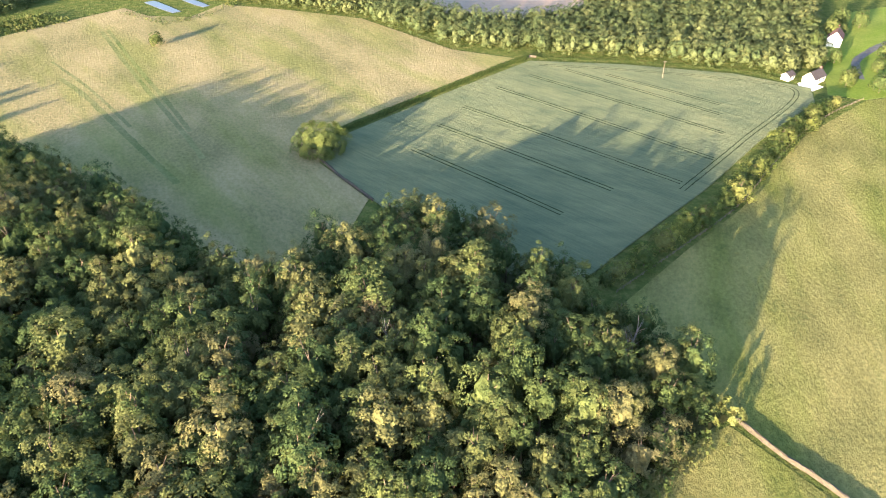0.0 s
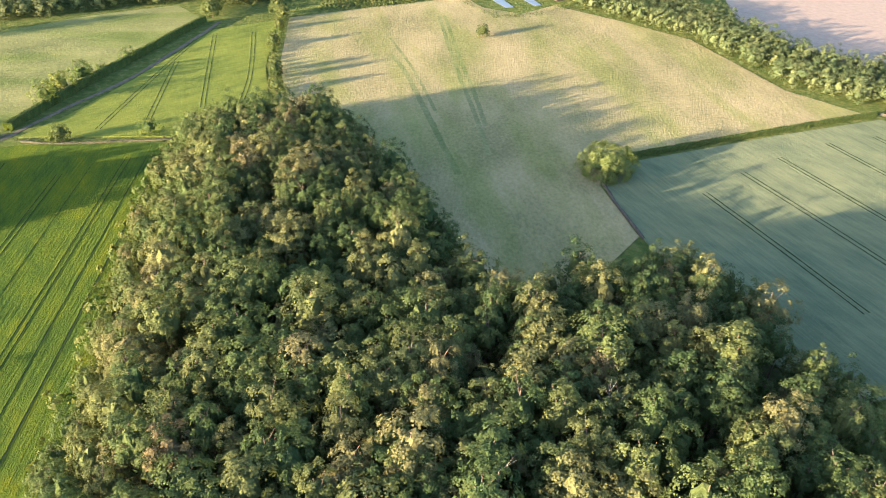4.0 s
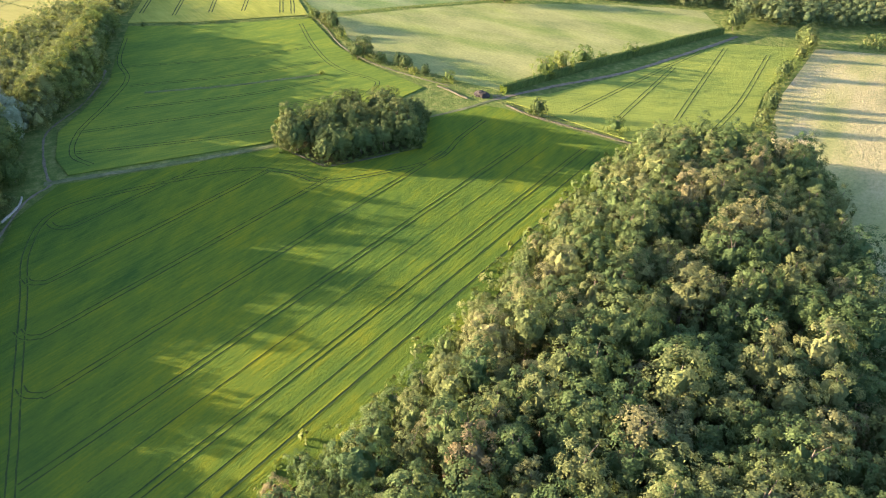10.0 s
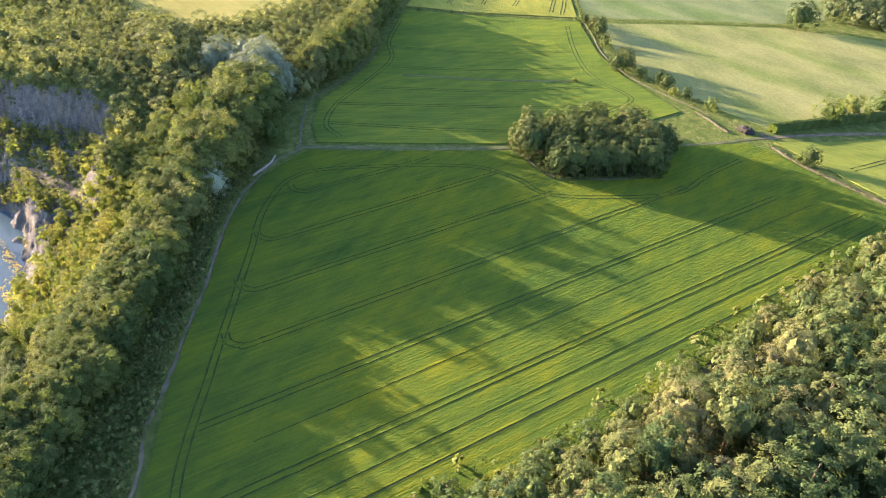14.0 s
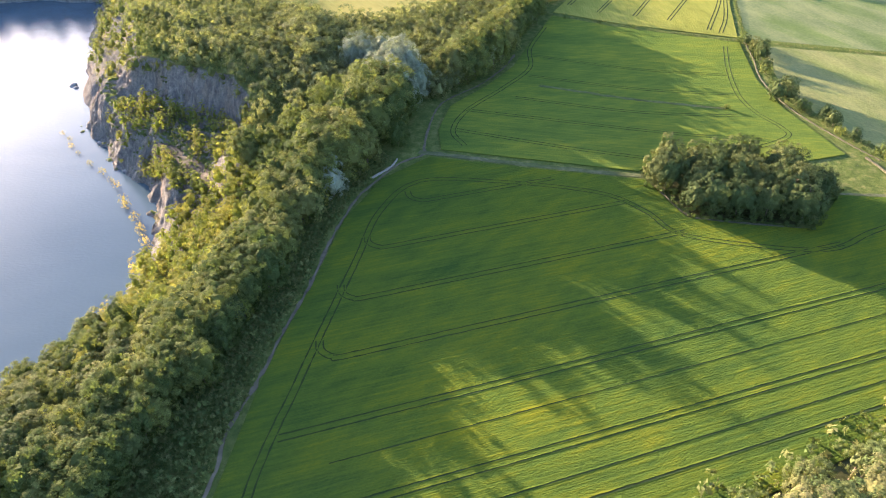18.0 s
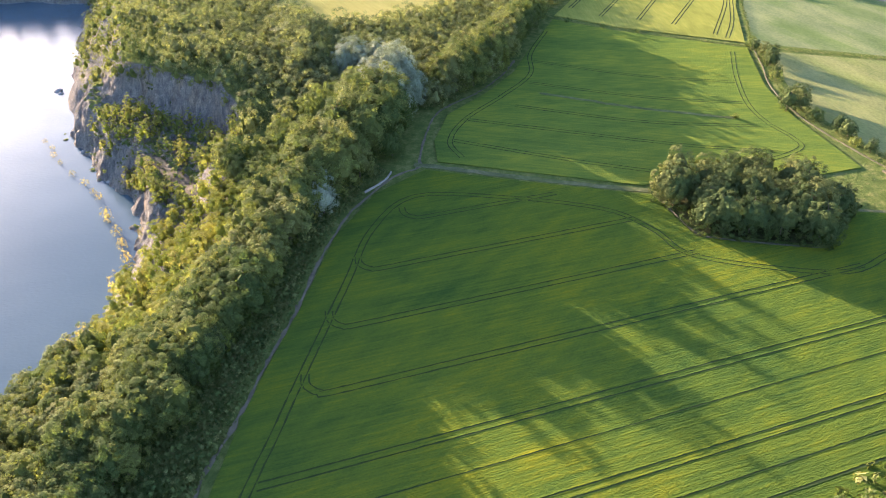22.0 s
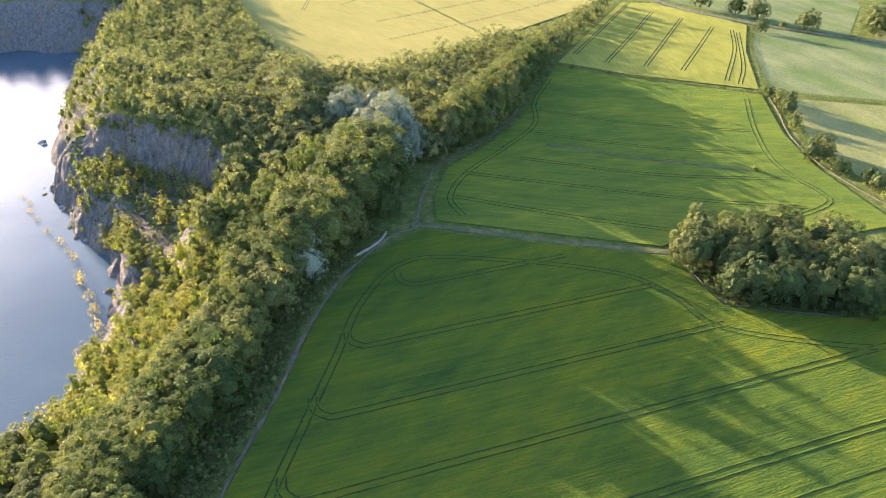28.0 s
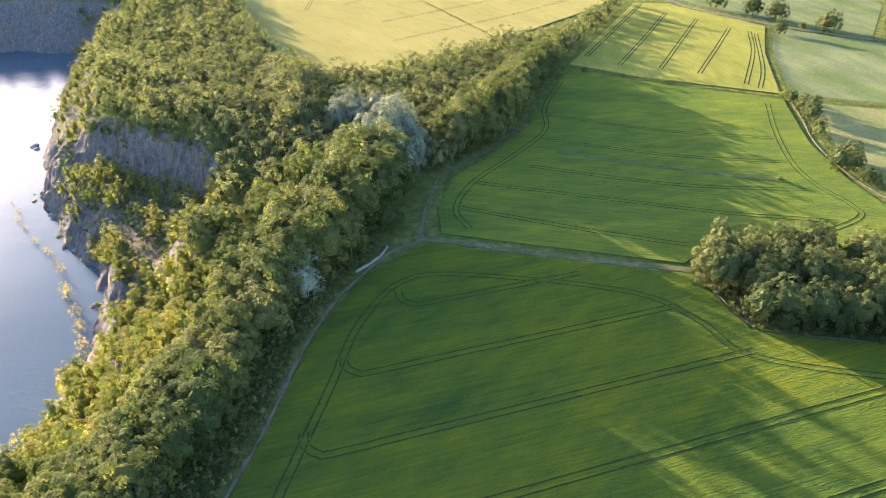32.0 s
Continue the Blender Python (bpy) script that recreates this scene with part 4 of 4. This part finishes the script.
    return tagged(new(name, mesh_np(name, np.concatenate([flat, blade.reshape(-1, 3)]), [f, tris], [L_HEDGE], tone=tone)), label, "hedge")


trimmed_hedge("clipped_hedge", [(-279.5, 170), (-285.5, 195), (-292.5, 225), (-301.5, 272), (-307, 300), (-310, 321)], 2.6, 3.6, "dark clipped hedge beside the farm track", 4)
trimmed_hedge("low_hedge", [(-44, 262), (-21, 286), (4, 311.5), (30, 338), (42, 349)], 1.7, 2.0, "low dark hedge between hay and barley", 5)
hedge("field_hedge", [(42, 350), (90, 345), (142, 332), (174, 314)], 1.3, 1.1, "thin low hedge along the barley field's far side", mat=L_HEDGE, seed=6)
hedge("boundary_hedge", [(-452, 10), (-441, 48), (-430, 100), (-427, 118)], 1.5, 1.0, "rough low boundary hedge across the crops", seed=7)
hedge("far_boundary_hedge", [(-427, 119), (-425, 160), (-421, 200), (-418, 232)], 1.4, 1.0, "rough low hedge between the pastures", seed=8)
hedge("lane_hedge", [(-614, 70), (-589, 97), (-566, 129), (-548, 165), (-540, 188)], 1.5, 1.3, "low hedge beside the far lane", seed=9)
hedge("crop_divide_hedge", [(-487, -24), (-527, -55), (-566, -86), (-620, -130)], 1.5, 1.0, "low dark hedge between pale crops", seed=10)
hedge("ripening_field_hedge", [(-433, 119), (-480, 121), (-520, 123), (-563, 131)], 1.6, 1.0, "low hedge beside the ripening crop", seed=11)

# trees along the quarry: rim, slope, rock faces and the wood behind
BIG = [(-257, -43, 20, 1.02), (-297, -50, 24.5, 0.85), (-286, -64, 18, 0.9), (-300, -62, 15, 0.8), (-267, -71, 14, 0.85), (-246, -56, 15, 1.0), (-243, -66, 13, 0.9), (-275, -46, 22, 0.9), (-286, -46, 21, 0.8), (-266, -46, 19.5, 0.85), (-268, -29, 12, 0.8)]
WILLOWS = [(-316, -44, 26), (-306, -40, 24), (-322, -40, 25), (-313, -32, 18), (-330, -46, 24), (-301, -33, 16), (-309, -48, 24), (-340, -64, 20), (-346, -58, 19), (-336, -70, 19), (-343, -70, 20), (-334, -60, 18), (-232, -43, 15), (-226, -40, 13), (-291, -42, 18)]


def crowded(x, y, reach=8.0):
    """Whether a place is taken by one of the big rim oaks or willows."""
    return any(math.hypot(x - q[0], y - q[1]) < reach * q[3] for q in BIG) or any(math.hypot(x - q[0], y - q[1]) < 4.6 for q in WILLOWS)


bank = []
P_BAND = [(-98, -44), (-110, -43), (-160, -41), (-214, -42), (-243, -38), (-258, -34), (-266, -40), (-262, -70), (-243, -90), (-236, -108), (-212, -109), (-190, -103), (-150, -107), (-110, -124), (-98, -132)]
for i, (x, y) in enumerate(scatter(P_BAND, 4.7, 41)):
    z = float(land(x, y))
    if z < -31.2 or crowded(x, y) or float(edge_distance(LEDGE, x, y, False)) < 6.5:
        continue
    r = rng.uniform()
    # dark-leaved oaks at the near end: darker green trees, also painting the bank's shade
    if x > -158 and r < 0.45:
        field_oak.stand(i, x, y, rng.uniform(8, 11.5), rng.uniform(0.85, 1.1), z, rng.uniform(0, 360))
    elif (z > -3 and r < 0.30) or (x > -165 and r < 0.75):
        rim_tree.stand(i, x, y, rng.uniform(8.5, 12.5) if x > -202 else rng.uniform(10, 15.5), rng.uniform(0.9, 1.15), z, rng.uniform(0, 360))
    elif x > -212:
        slope_tree.stand(i, x, y, rng.uniform(6, 10.5), rng.uniform(0.85, 1.2), z, rng.uniform(0, 360))
    else:
        bank.append((x, y, rng.uniform(6, 10.5), rng.uniform(0.85, 1.2), z))
thicket("quarry_bank_trees", slope_tree, bank, L_BANK, "yellow-green sallows crowding the quarry bank", "trees", 15)
for i, (x, y, h, w) in enumerate(BIG):
    rim_oak.stand(i, x, y, h, w, None, i * 80)
for i, (x, y, h) in enumerate(WILLOWS):
    willow.stand(i, x, y, h, 1.0, None, i * 55)
RIM = smooth_line([(-98, -48), (-120, -47), (-160, -45), (-190, -45), (-214, -47), (-245, -43), (-262, -40), (-290, -36), (-320, -27), (-345, -16), (-380, -7), (-445, 2)], 4.2)
for i, (x, y) in enumerate(RIM):
    h = np.interp(-x, [80, 150, 165, 185, 194, 206, 226, 245, 300, 340, 400, 450], [13.0, 13.0, 13.8, 15.0, 12.2, 15.8, 18.5, 23.0, 23.0, 21.5, 19.0, 16.5])
    if crowded(x, y, 6.0) or -330 < x < -296:
        continue
    rim_tree.stand(i, x + rng.normal(0, 0.8), y + rng.normal(0, 2.0), h * rng.uniform(0.97, 1.12), rng.uniform(0.95, 1.2), None, i * 67)
    rim_tree.stand(i + 1, x + 1.5 + rng.normal(0, 0.8), y - 4.5 + rng.normal(0, 0.8), h * rng.uniform(0.8, 0.93), rng.uniform(0.95, 1.15), None, i * 29)
    if x > -330:
        rim_tree.stand(i + 2, x - 3 + rng.normal(0, 1), y - 8 + rng.normal(0, 1.5), h * rng.uniform(0.97, 1.1), rng.uniform(0.9, 1.15), None, i * 41)
P_QWOOD = [(-268, -34), (-300, -30), (-326, -18), (-345, -10), (-370, -6), (-410, 0), (-447, 6), (-500, 18), (-560, 30), (-608, 42), (-610, 36), (-555, 22), (-492, -2), (-478, -28), (-447, -46), (-402, -80), (-402, -108),
           (-428, -140), (-500, -194), (-600, -262), (-640, -330), (-560, -380), (-520, -330), (-470, -306), (-378, -246), (-318, -196), (-310, -152), (-290, -118), (-274, -92), (-262, -68)]
rows_a, rows_b = [], []
for x, y in scatter(P_QWOOD, 6.4, 51):
    z = float(land(x, y))
    if z < -24 or (z < -3.5 and x > -335) or (z < -3 and rng.uniform() < 0.4):
        continue
    if crowded(x, y):
        continue
    away = float(edge_distance(LAKE, x, y))
    ridge = math.exp(-((y + 104 - (x + 362) * 0.5) / 11) ** 2) * (1 if -400 < x < -325 else 0)
    if ridge < 0.3 and rng.uniform() < 1.25 - away / 105:
        rows_b.append((x, y, rng.uniform(6.5, 11), rng.uniform(0.9, 1.2), z))
    else:
        rows_a.append((x, y, rng.uniform(9.5, 14.5) + 6 * ridge, rng.uniform(0.85, 1.15), z))
thicket("quarry_wood", far_tree, rows_a, L_QWOOD_HAZE, "dense broadleaf wood behind the quarry", "wood", 6)
thicket("quarry_birches", far_birch, rows_b, L_FARLIME, "lime-green birch growth along the quarry edge", "wood", 7)
# young birches on the bench and rock faces
P_FACE = [(-240, -104), (-246, -82), (-262, -80), (-292, -104), (-312, -160), (-300, -186), (-278, -160), (-252, -124)]
for i, (x, y) in enumerate(scatter(P_FACE, 4.0, 61, 0.5)):
    z = float(land(x, y))
    if float(edge_distance(LEDGE, x, y, False)) < 5 or rng.uniform() < (0.40 if -14.5 < z < -10 else 0.72) or z < -30.5:
        continue
    rock_birch.stand(i, x, y, rng.uniform(4.5, 11), rng.uniform(0.9, 1.5), z - 0.5, rng.uniform(0, 360))
# a column of young trees between the bench track and the water
for i, (x, y) in enumerate(smooth_line([(-272, -146), (-262, -133), (-252, -122), (-243, -112), (-238, -106)], 2.2)):
    z = float(land(x, y))
    rock_birch.stand(i, x - 0.5 + rng.normal(0, 1.6), y - 0.5 + rng.normal(0, 1.6), rng.uniform(6, 10), rng.uniform(1.0, 1.6), z - 0.5, i * 61)
# drowned bushes standing in the water, in a line off the shore
DROWNED = [(-294, -202, 2.4), (-287, -193, 2.0), (-279, -182, 2.8), (-274, -171, 3.0), (-268, -163, 2.6), (-263, -157, 3.6), (-252, -147, 4.4), (-249, -143, 3.4), (-241, -134, 4.6), (-237, -129, 3.0), (-232, -127, 3.8),
           (-227, -121, 4.2), (-222, -117, 4.0), (-211, -114, 7.0), (-208, -112, 5.5), (-186, -110, 4.5), (-181, -111, 5.0), (-239, -121, 4.0), (-243, -125, 3.4), (-300, -206, 2.0), (-306, -214, 2.2)]
for i, (x, y, h) in enumerate(DROWNED):
    drowned.stand(i, x + rng.normal(0, 0.6), y + rng.normal(0, 0.6), h * rng.uniform(0.95, 1.15), rng.uniform(0.9, 1.25), WATER_Z - 0.2, i * 40)
# the far side of the quarry
P_FARQ = [(-505, -455), (-545, -400), (-560, -340), (-640, -330), (-760, -480), (-520, -620), (-400, -600), (-395, -535)]
thicket("far_quarry_wood", far_birch, [(x, y, rng.uniform(11, 16), 1.9, float(land(x, y))) for x, y in scatter(P_FARQ, 17, 71)], L_FARLIME, "hazy wood on the far quarry side", "wood", 8)

# woods beyond the hay and the barley
P_NWOOD = [(-136, 452), (-91, 437), (-48, 421), (5, 368), (38, 359), (60, 354), (92, 351), (142, 337), (164, 326), (182, 335), (196, 350), (205, 385), (220, 420), (270, 540), (160, 580), (100, 455), (73, 419), (28, 410), (-8, 430), (-40, 472), (-90, 500)]
rows_n = [(x, y, rng.uniform(8, 12.5), rng.uniform(0.9, 1.15), 0.0) for x, y in scatter(P_NWOOD, 6.6, 81)]
rows_n = [q for q in rows_n if math.hypot(q[0] - 176, q[1] - 318) > 11 and math.hypot(q[0] - 210, q[1] - 370) > 12 and math.hypot(q[0] - 46, q[1] - 354) > 7]
thicket("far_wood", far_tree, rows_n, L_FAR, "broadleaf wood beyond the barley and hay", "wood", 9)
P_WWOOD = [(-428, 254), (-404, 276), (-380, 318), (-352, 348), (-320, 346), (-300, 372), (-262, 432), (-250, 460), (-330, 470), (-440, 400), (-520, 320)]
thicket("distant_wood", far_tree, [(x, y, rng.uniform(10, 15), 1.1, 0.0) for x, y in scatter(P_WWOOD, 9.0, 91)], L_FAR, "dark wood beyond the pasture", "wood", 10)

# scrub: field margins, quarry verge, reed bed
rows_s = []
for poly, gap, h0, h1, seed in (([(-90, -26.8), (-110, -27.5), (-160, -31.3), (-178, -32), (-200, -34), (-214, -34.5), (-228, -34), (-243, -31), (-258, -27.5), (-262, -36), (-214, -44), (-160, -43), (-90, -47)], 1.15, 0.8, 2.0, 1),
                                ([(-262, 372), (-225, 400), (-216, 412), (-240, 425), (-275, 390)], 3.2, 1.5, 3.2, 2),
                                ([(-300, 157), (-342, 133), (-372, 125), (-425, 121), (-425, 117), (-372, 121), (-341, 128), (-299, 151)], 2.6, 0.7, 1.8, 3),
                                ([(-268, 164), (-240, 177), (-213, 194), (-213, 197), (-241, 180), (-270, 167)], 2.0, 0.5, 1.3, 4),
                                ([(60, 106), (44, 95), (33, 82), (38, 80), (50, 94), (66, 104)], 1.8, 0.7, 1.8, 5),
                                ([(-341, 17), (-335, 55), (-332, 99), (-334, 99), (-337, 55), (-343, 17)], 1.9, 0.5, 1.0, 6),
                                ([(-240, -98), (-262, -70), (-318, -160), (-300, -195), (-262, -140)], 4.2, 1.0, 2.6, 7),
                                ([(-190, 430), (-160, 412), (-140, 430), (-134, 452), (-128, 446), (-140, 418), (-160, 404), (-196, 428)], 3.0, 0.8, 2.0, 8)):
    for x, y in scatter(poly, gap, seed, 0.5):
        z = float(land(x, y))
        if z > -30:
            rows_s.append((x, y, rng.uniform(h0, h1), rng.uniform(0.8, 1.3), z))
thicket("scrub_patch", scrub, rows_s, L_SCRUB, "low rough scrub and tall weeds at the margins", "undergrowth", 11)

for kind_ in (rim_oak, round_oak, drowned, edge_tree, oak, ash, birch, field_oak, slope_tree, rim_tree, rock_birch, willow, hedge_bush):
    kind_.tidy()


# ---- dead trees ----
def dead_tree(x, y, height, seed, z=0.0):
    r = np.random.default_rng(seed)
    root = tagged(new("dead_tree"), "bare bleached dead tree standing in the wood", "tree", "dead trees")
    root.matrix_basis = pose(x, y, z)
    part("trunk", trunk_mesh("trunk", r, height, height * 0.010, height * 0.13, 9, M_DEAD, 0.9), root)


for i, (x, y, h) in enumerate([(47, 128, 21), (44, 124, 18), (-13, 122, 26), (-26, 92, 27)]):
    dead_tree(x, y, h, 40 + i)


# ---- walls, rocks, buildings ----
def stone_wall(name, pts, width, height, label, seed=1, mat=None):
    line = smooth_line(pts, 1.2)
    w = width / 2
    return tagged(new(name, sweep(name, line, [(-w - 0.1, 0.0), (-w, height * 0.9), (-w * 0.5, height), (w * 0.5, height), (w, height * 0.9), (w + 0.1, 0.0)], [mat or M_STONE], wobble=0.09, seed=seed, rise=0.06)), label, "wall", "field walls")


stone_wall("stone_wall", [(68, 111), (71, 106), (75, 100), (83, 90), (100, 62), (126, 10)], 0.5, 1.15, "pale dry-stone wall running from the wood", 1)
stone_wall("stone_wall", [(-47, 240), (-39, 228), (-32, 219), (-24, 209)], 0.7, 0.9, "low pale field wall below the round oak", 2)
stone_wall("stone_wall", [(-266, 166), (-252, 171), (-240, 178), (-226, 187), (-213, 195)], 1.0, 0.5, "tumbled low stone wall with weeds", 3, M_RUBBLE)
stone_wall("stone_wall", [(-264, 65), (-252, 71), (-241, 78), (-240, 88), (-240.5, 100), (-241, 114)], 0.45, 0.3, "low stone edging round the copse", 4, M_RUBBLE)
stone_wall("stone_wall", [(-428, 118), (-400, 119), (-372, 119), (-341, 126), (-312, 141), (-297, 151)], 0.4, 0.25, "broken low wall beneath the hedge bushes", 5, M_RUBBLE)
stone_wall("stone_wall", [(-258, -26.5), (-252, -27), (-248, -28.5), (-242, -31.5)], 0.5, 0.5, "short pale stone bank beside the footpath", 6, M_DEAD)
stone_wall("stone_wall", [(-279, 153), (-284, 151), (-291, 149), (-298, 146)], 0.7, 0.6, "low pale rubble wall beside the dark heap", 7, M_RUBBLE)


def heap():
    """Sheeted heap with pale poles leaning on it."""
    root = tagged(new("sheeted_heap"), "dark plastic-sheeted heap with pale poles on it", "heap")
    root.matrix_basis = pose(-280.5, 160.5, 0, 0, 0, 25)
    bm = bmesh.new()
    bmesh.ops.create_icosphere(bm, subdivisions=3, radius=1)
    for v in bm.verts:
        n = noise.noise(v.co * 2.1)
        v.co = Vector((v.co.x * (4.2 + n), v.co.y * (2.6 + 0.6 * n), max(-0.1, v.co.z) * (2.2 + 0.6 * n)))
    part("sheet", bm_mesh("sheet", bm, M_TARP), root)
    for i in range(3):
        bm = bmesh.new()
        box(bm, (-0.07, -1.9, -0.06), (0.07, 1.9, 0.06), pose(-2.6 + i * 1.3, -1.5, 1.05, 24, 0, i * 6 - 10))
        part("pole", bm_mesh("pole", bm, M_TIMBER), root, "pale leaning pole")


heap()


def boulder(x, y, z, size, seed):
    bm = bmesh.new()
    bmesh.ops.create_icosphere(bm, subdivisions=2, radius=size)
    for v in bm.verts:
        v.co *= 1 + 0.45 * noise.noise(v.co * 0.8 / size + Vector((seed * 3.1, 0, 0)))
        v.co.z *= 0.6
    ob = tagged(new("boulder", bm_mesh("boulder", bm, M_ROCK)), "grey boulder at the quarry's waterline", "rock", "quarry boulders")
    ob.location = (x, y, z)


for i, (x, y, s) in enumerate([(-362, -250, 2.4), (-359, -246, 1.4), (-300, -191, 1.2), (-277, -162, 1.0), (-246, -126, 1.1)]):
    boulder(x, y, WATER_Z + 0.1, s, i)


def cottage(name, m, w, d, h, roof_h, roof_mat, label, windows=3, chimney=True, wall_mat=None):
    """A gabled house: walls, roof slopes, chimney, door and windows."""
    root = tagged(new(name), label, "house")
    root.matrix_basis = m
    bm = bmesh.new()
    v = [bm.verts.new(p) for p in ((-w / 2, -d / 2, -0.2), (w / 2, -d / 2, -0.2), (w / 2, d / 2, -0.2), (-w / 2, d / 2, -0.2), (-w / 2, -d / 2, h), (w / 2, -d / 2, h), (w / 2, d / 2, h), (-w / 2, d / 2, h),
                                   (-w / 2, 0, h + roof_h), (w / 2, 0, h + roof_h))]
    for f in ((0, 1, 5, 4), (2, 3, 7, 6), (1, 2, 6, 9, 5), (3, 0, 4, 8, 7)):
        bm.faces.new([v[i] for i in f])
    part("wall", bm_mesh("wall", bm, wall_mat or M_WHITE), root)
    a = math.degrees(math.atan2(roof_h, d / 2))
    run = math.hypot(roof_h, d / 2) + 0.4
    for side in (1, -1):
        bm = bmesh.new()
        box(bm, (-w / 2 - 0.3, -run, -0.02), (w / 2 + 0.3, 0, 0.16), pose(0, 0, h + roof_h + 0.02, 0, 0, 0 if side > 0 else 180) @ pose(0, 0, 0, a))
        slope = part("roof", bm_mesh("roof", bm, roof_mat), root)
    if chimney:
        bm = bmesh.new()
        box(bm, (w / 2 - 1.2, -0.4, h + roof_h - 0.6), (w / 2 - 0.4, 0.4, h + roof_h + 1.1))
        part("chimney", bm_mesh("chimney", bm, M_BRICK), slope, "red brick chimney")
    for side in (1, -1):
        for i in range(windows):
            x = -w / 2 + w * (i + 0.5) / windows
            door = side > 0 and i == windows // 2
            bm = bmesh.new()
            lo, hi = ((x - 0.5, 0, 0.0), (x + 0.5, 0.06, 2.05)) if door else ((x - 0.55, 0, 0.95), (x + 0.55, 0.06, 2.1))
            box(bm, (lo[0], side * d / 2 - 0.03, lo[2]), (hi[0], side * d / 2 + 0.03, hi[2]))
            if door:
                part("door", bm_mesh("door", bm, M_TIMBER), root)
                continue
            frame_bm = bmesh.new()
            box(frame_bm, (lo[0] - 0.09, side * d / 2 - 0.018, lo[2] - 0.09), (hi[0] + 0.09, side * d / 2 + 0.018, hi[2] + 0.09))
            window = part("window", bm_mesh("window", frame_bm, M_TIMBER), root)
            part("pane", bm_mesh("pane", bm, M_GLASS), window)
    return root


cottage("cottage", pose(176, 319, 0, 0, 0, 38), 10, 6, 2.8, 2.8, M_SLATE, "white-walled cottage with a grey slate roof")
cottage("outbuilding", pose(165, 322, 0, 0, 0, 38), 5, 4, 2.4, 1.4, M_SLATE, "small white outbuilding beside the cottage", 2, False)
cottage("cottage", pose(210, 372, 0, 0, 0, 60), 11, 7, 4.6, 3.4, M_BRICK, "white gabled cottage with a red roof")
cottage("barn", pose(-150, 470, 0, 0, 0, -38), 34, 9, 3.0, 2.0, M_SLATE, "long low stone barn with a dark roof", 7, False, M_STONE)
yard = field("yard", [(166, 310), (171, 307), (178, 312), (174, 319), (168, 317)], M_WHITE, 0.09, "pale concrete yard in front of the cottage")
for name, pts in (("pond", [(-188, 450), (-174, 437), (-163, 428), (-159, 431), (-170, 442), (-183, 454)]), ("pond", [(-166, 456), (-156, 446), (-148, 440), (-145, 443), (-154, 452), (-163, 460)])):
    field(name, pts, M_POND, 0.26, "small pale rectangular pond by the barn")


def utility_pole(x, y, h):
    root = tagged(new("utility_pole"), "wooden utility pole with a crossarm", "pole")
    root.matrix_basis = pose(x, y, 0, 0, 0, 30)
    bm = bmesh.new()
    bmesh.ops.create_cone(bm, cap_ends=True, segments=8, radius1=0.16, radius2=0.11, depth=h, matrix=Matrix.Translation((0, 0, h / 2)))
    part("shaft", bm_mesh("shaft", bm, M_TIMBER), root)
    bm = bmesh.new()
    box(bm, (-0.9, -0.06, h - 0.6), (0.9, 0.06, h - 0.45))
    arm = part("crossarm", bm_mesh("crossarm", bm, M_TIMBER), root)
    for x_ in (-0.75, 0.0, 0.75):
        bm = bmesh.new()
        bmesh.ops.create_cone(bm, cap_ends=True, segments=8, radius1=0.06, radius2=0.04, depth=0.18, matrix=Matrix.Translation((x_, 0, h - 0.36)))
        part("insulator", bm_mesh("insulator", bm, M_WHITE), arm)


utility_pole(105, 322, 9)


def fence(pts, gap=3.0):
    """Post and rail fence."""
    root = tagged(new("fence"), "weathered wooden post and rail fence beside a hedge", "fence")
    line = smooth_line(pts, gap)
    bm = bmesh.new()
    box(bm, (-0.08, -0.08, -0.3), (0.08, 0.08, 1.2))
    post = bm_mesh("post", bm, M_TIMBER)
    for p in line:
        part("post", post, root, m=pose(p[0], p[1], 0))
    for h in (0.55, 1.0):
        part("rail", sweep("rail", line, [(-0.03, h - 0.06), (-0.03, h + 0.06), (0.03, h + 0.06), (0.03, h - 0.06), (-0.03, h - 0.06)], [M_TIMBER]), root)


fence([(50, 158), (74, 179.5), (101, 205), (123, 233), (145, 260), (166, 280), (189, 297)])


def field_gate(x, y, turn):
    """A five-barred gate between two posts."""
    root = tagged(new("field_gate"), "grey wooden five-barred gate at the field corner", "gate")
    root.matrix_basis = pose(x, y, 0, 0, 0, turn)
    for side in (-1.7, 1.7):
        bm = bmesh.new()
        box(bm, (side - 0.1, -0.1, -0.3), (side + 0.1, 0.1, 1.4))
        part("post", bm_mesh("post", bm, M_TIMBER), root)
    for i in range(5):
        bm = bmesh.new()
        box(bm, (-1.6, -0.04, 0.2 + i * 0.24), (1.6, 0.04, 0.32 + i * 0.24))
        part("bar", bm_mesh("bar", bm, M_TIMBER), root)


field_gate(46, 351, -10)
field_gate(-275.5, 166, 70)
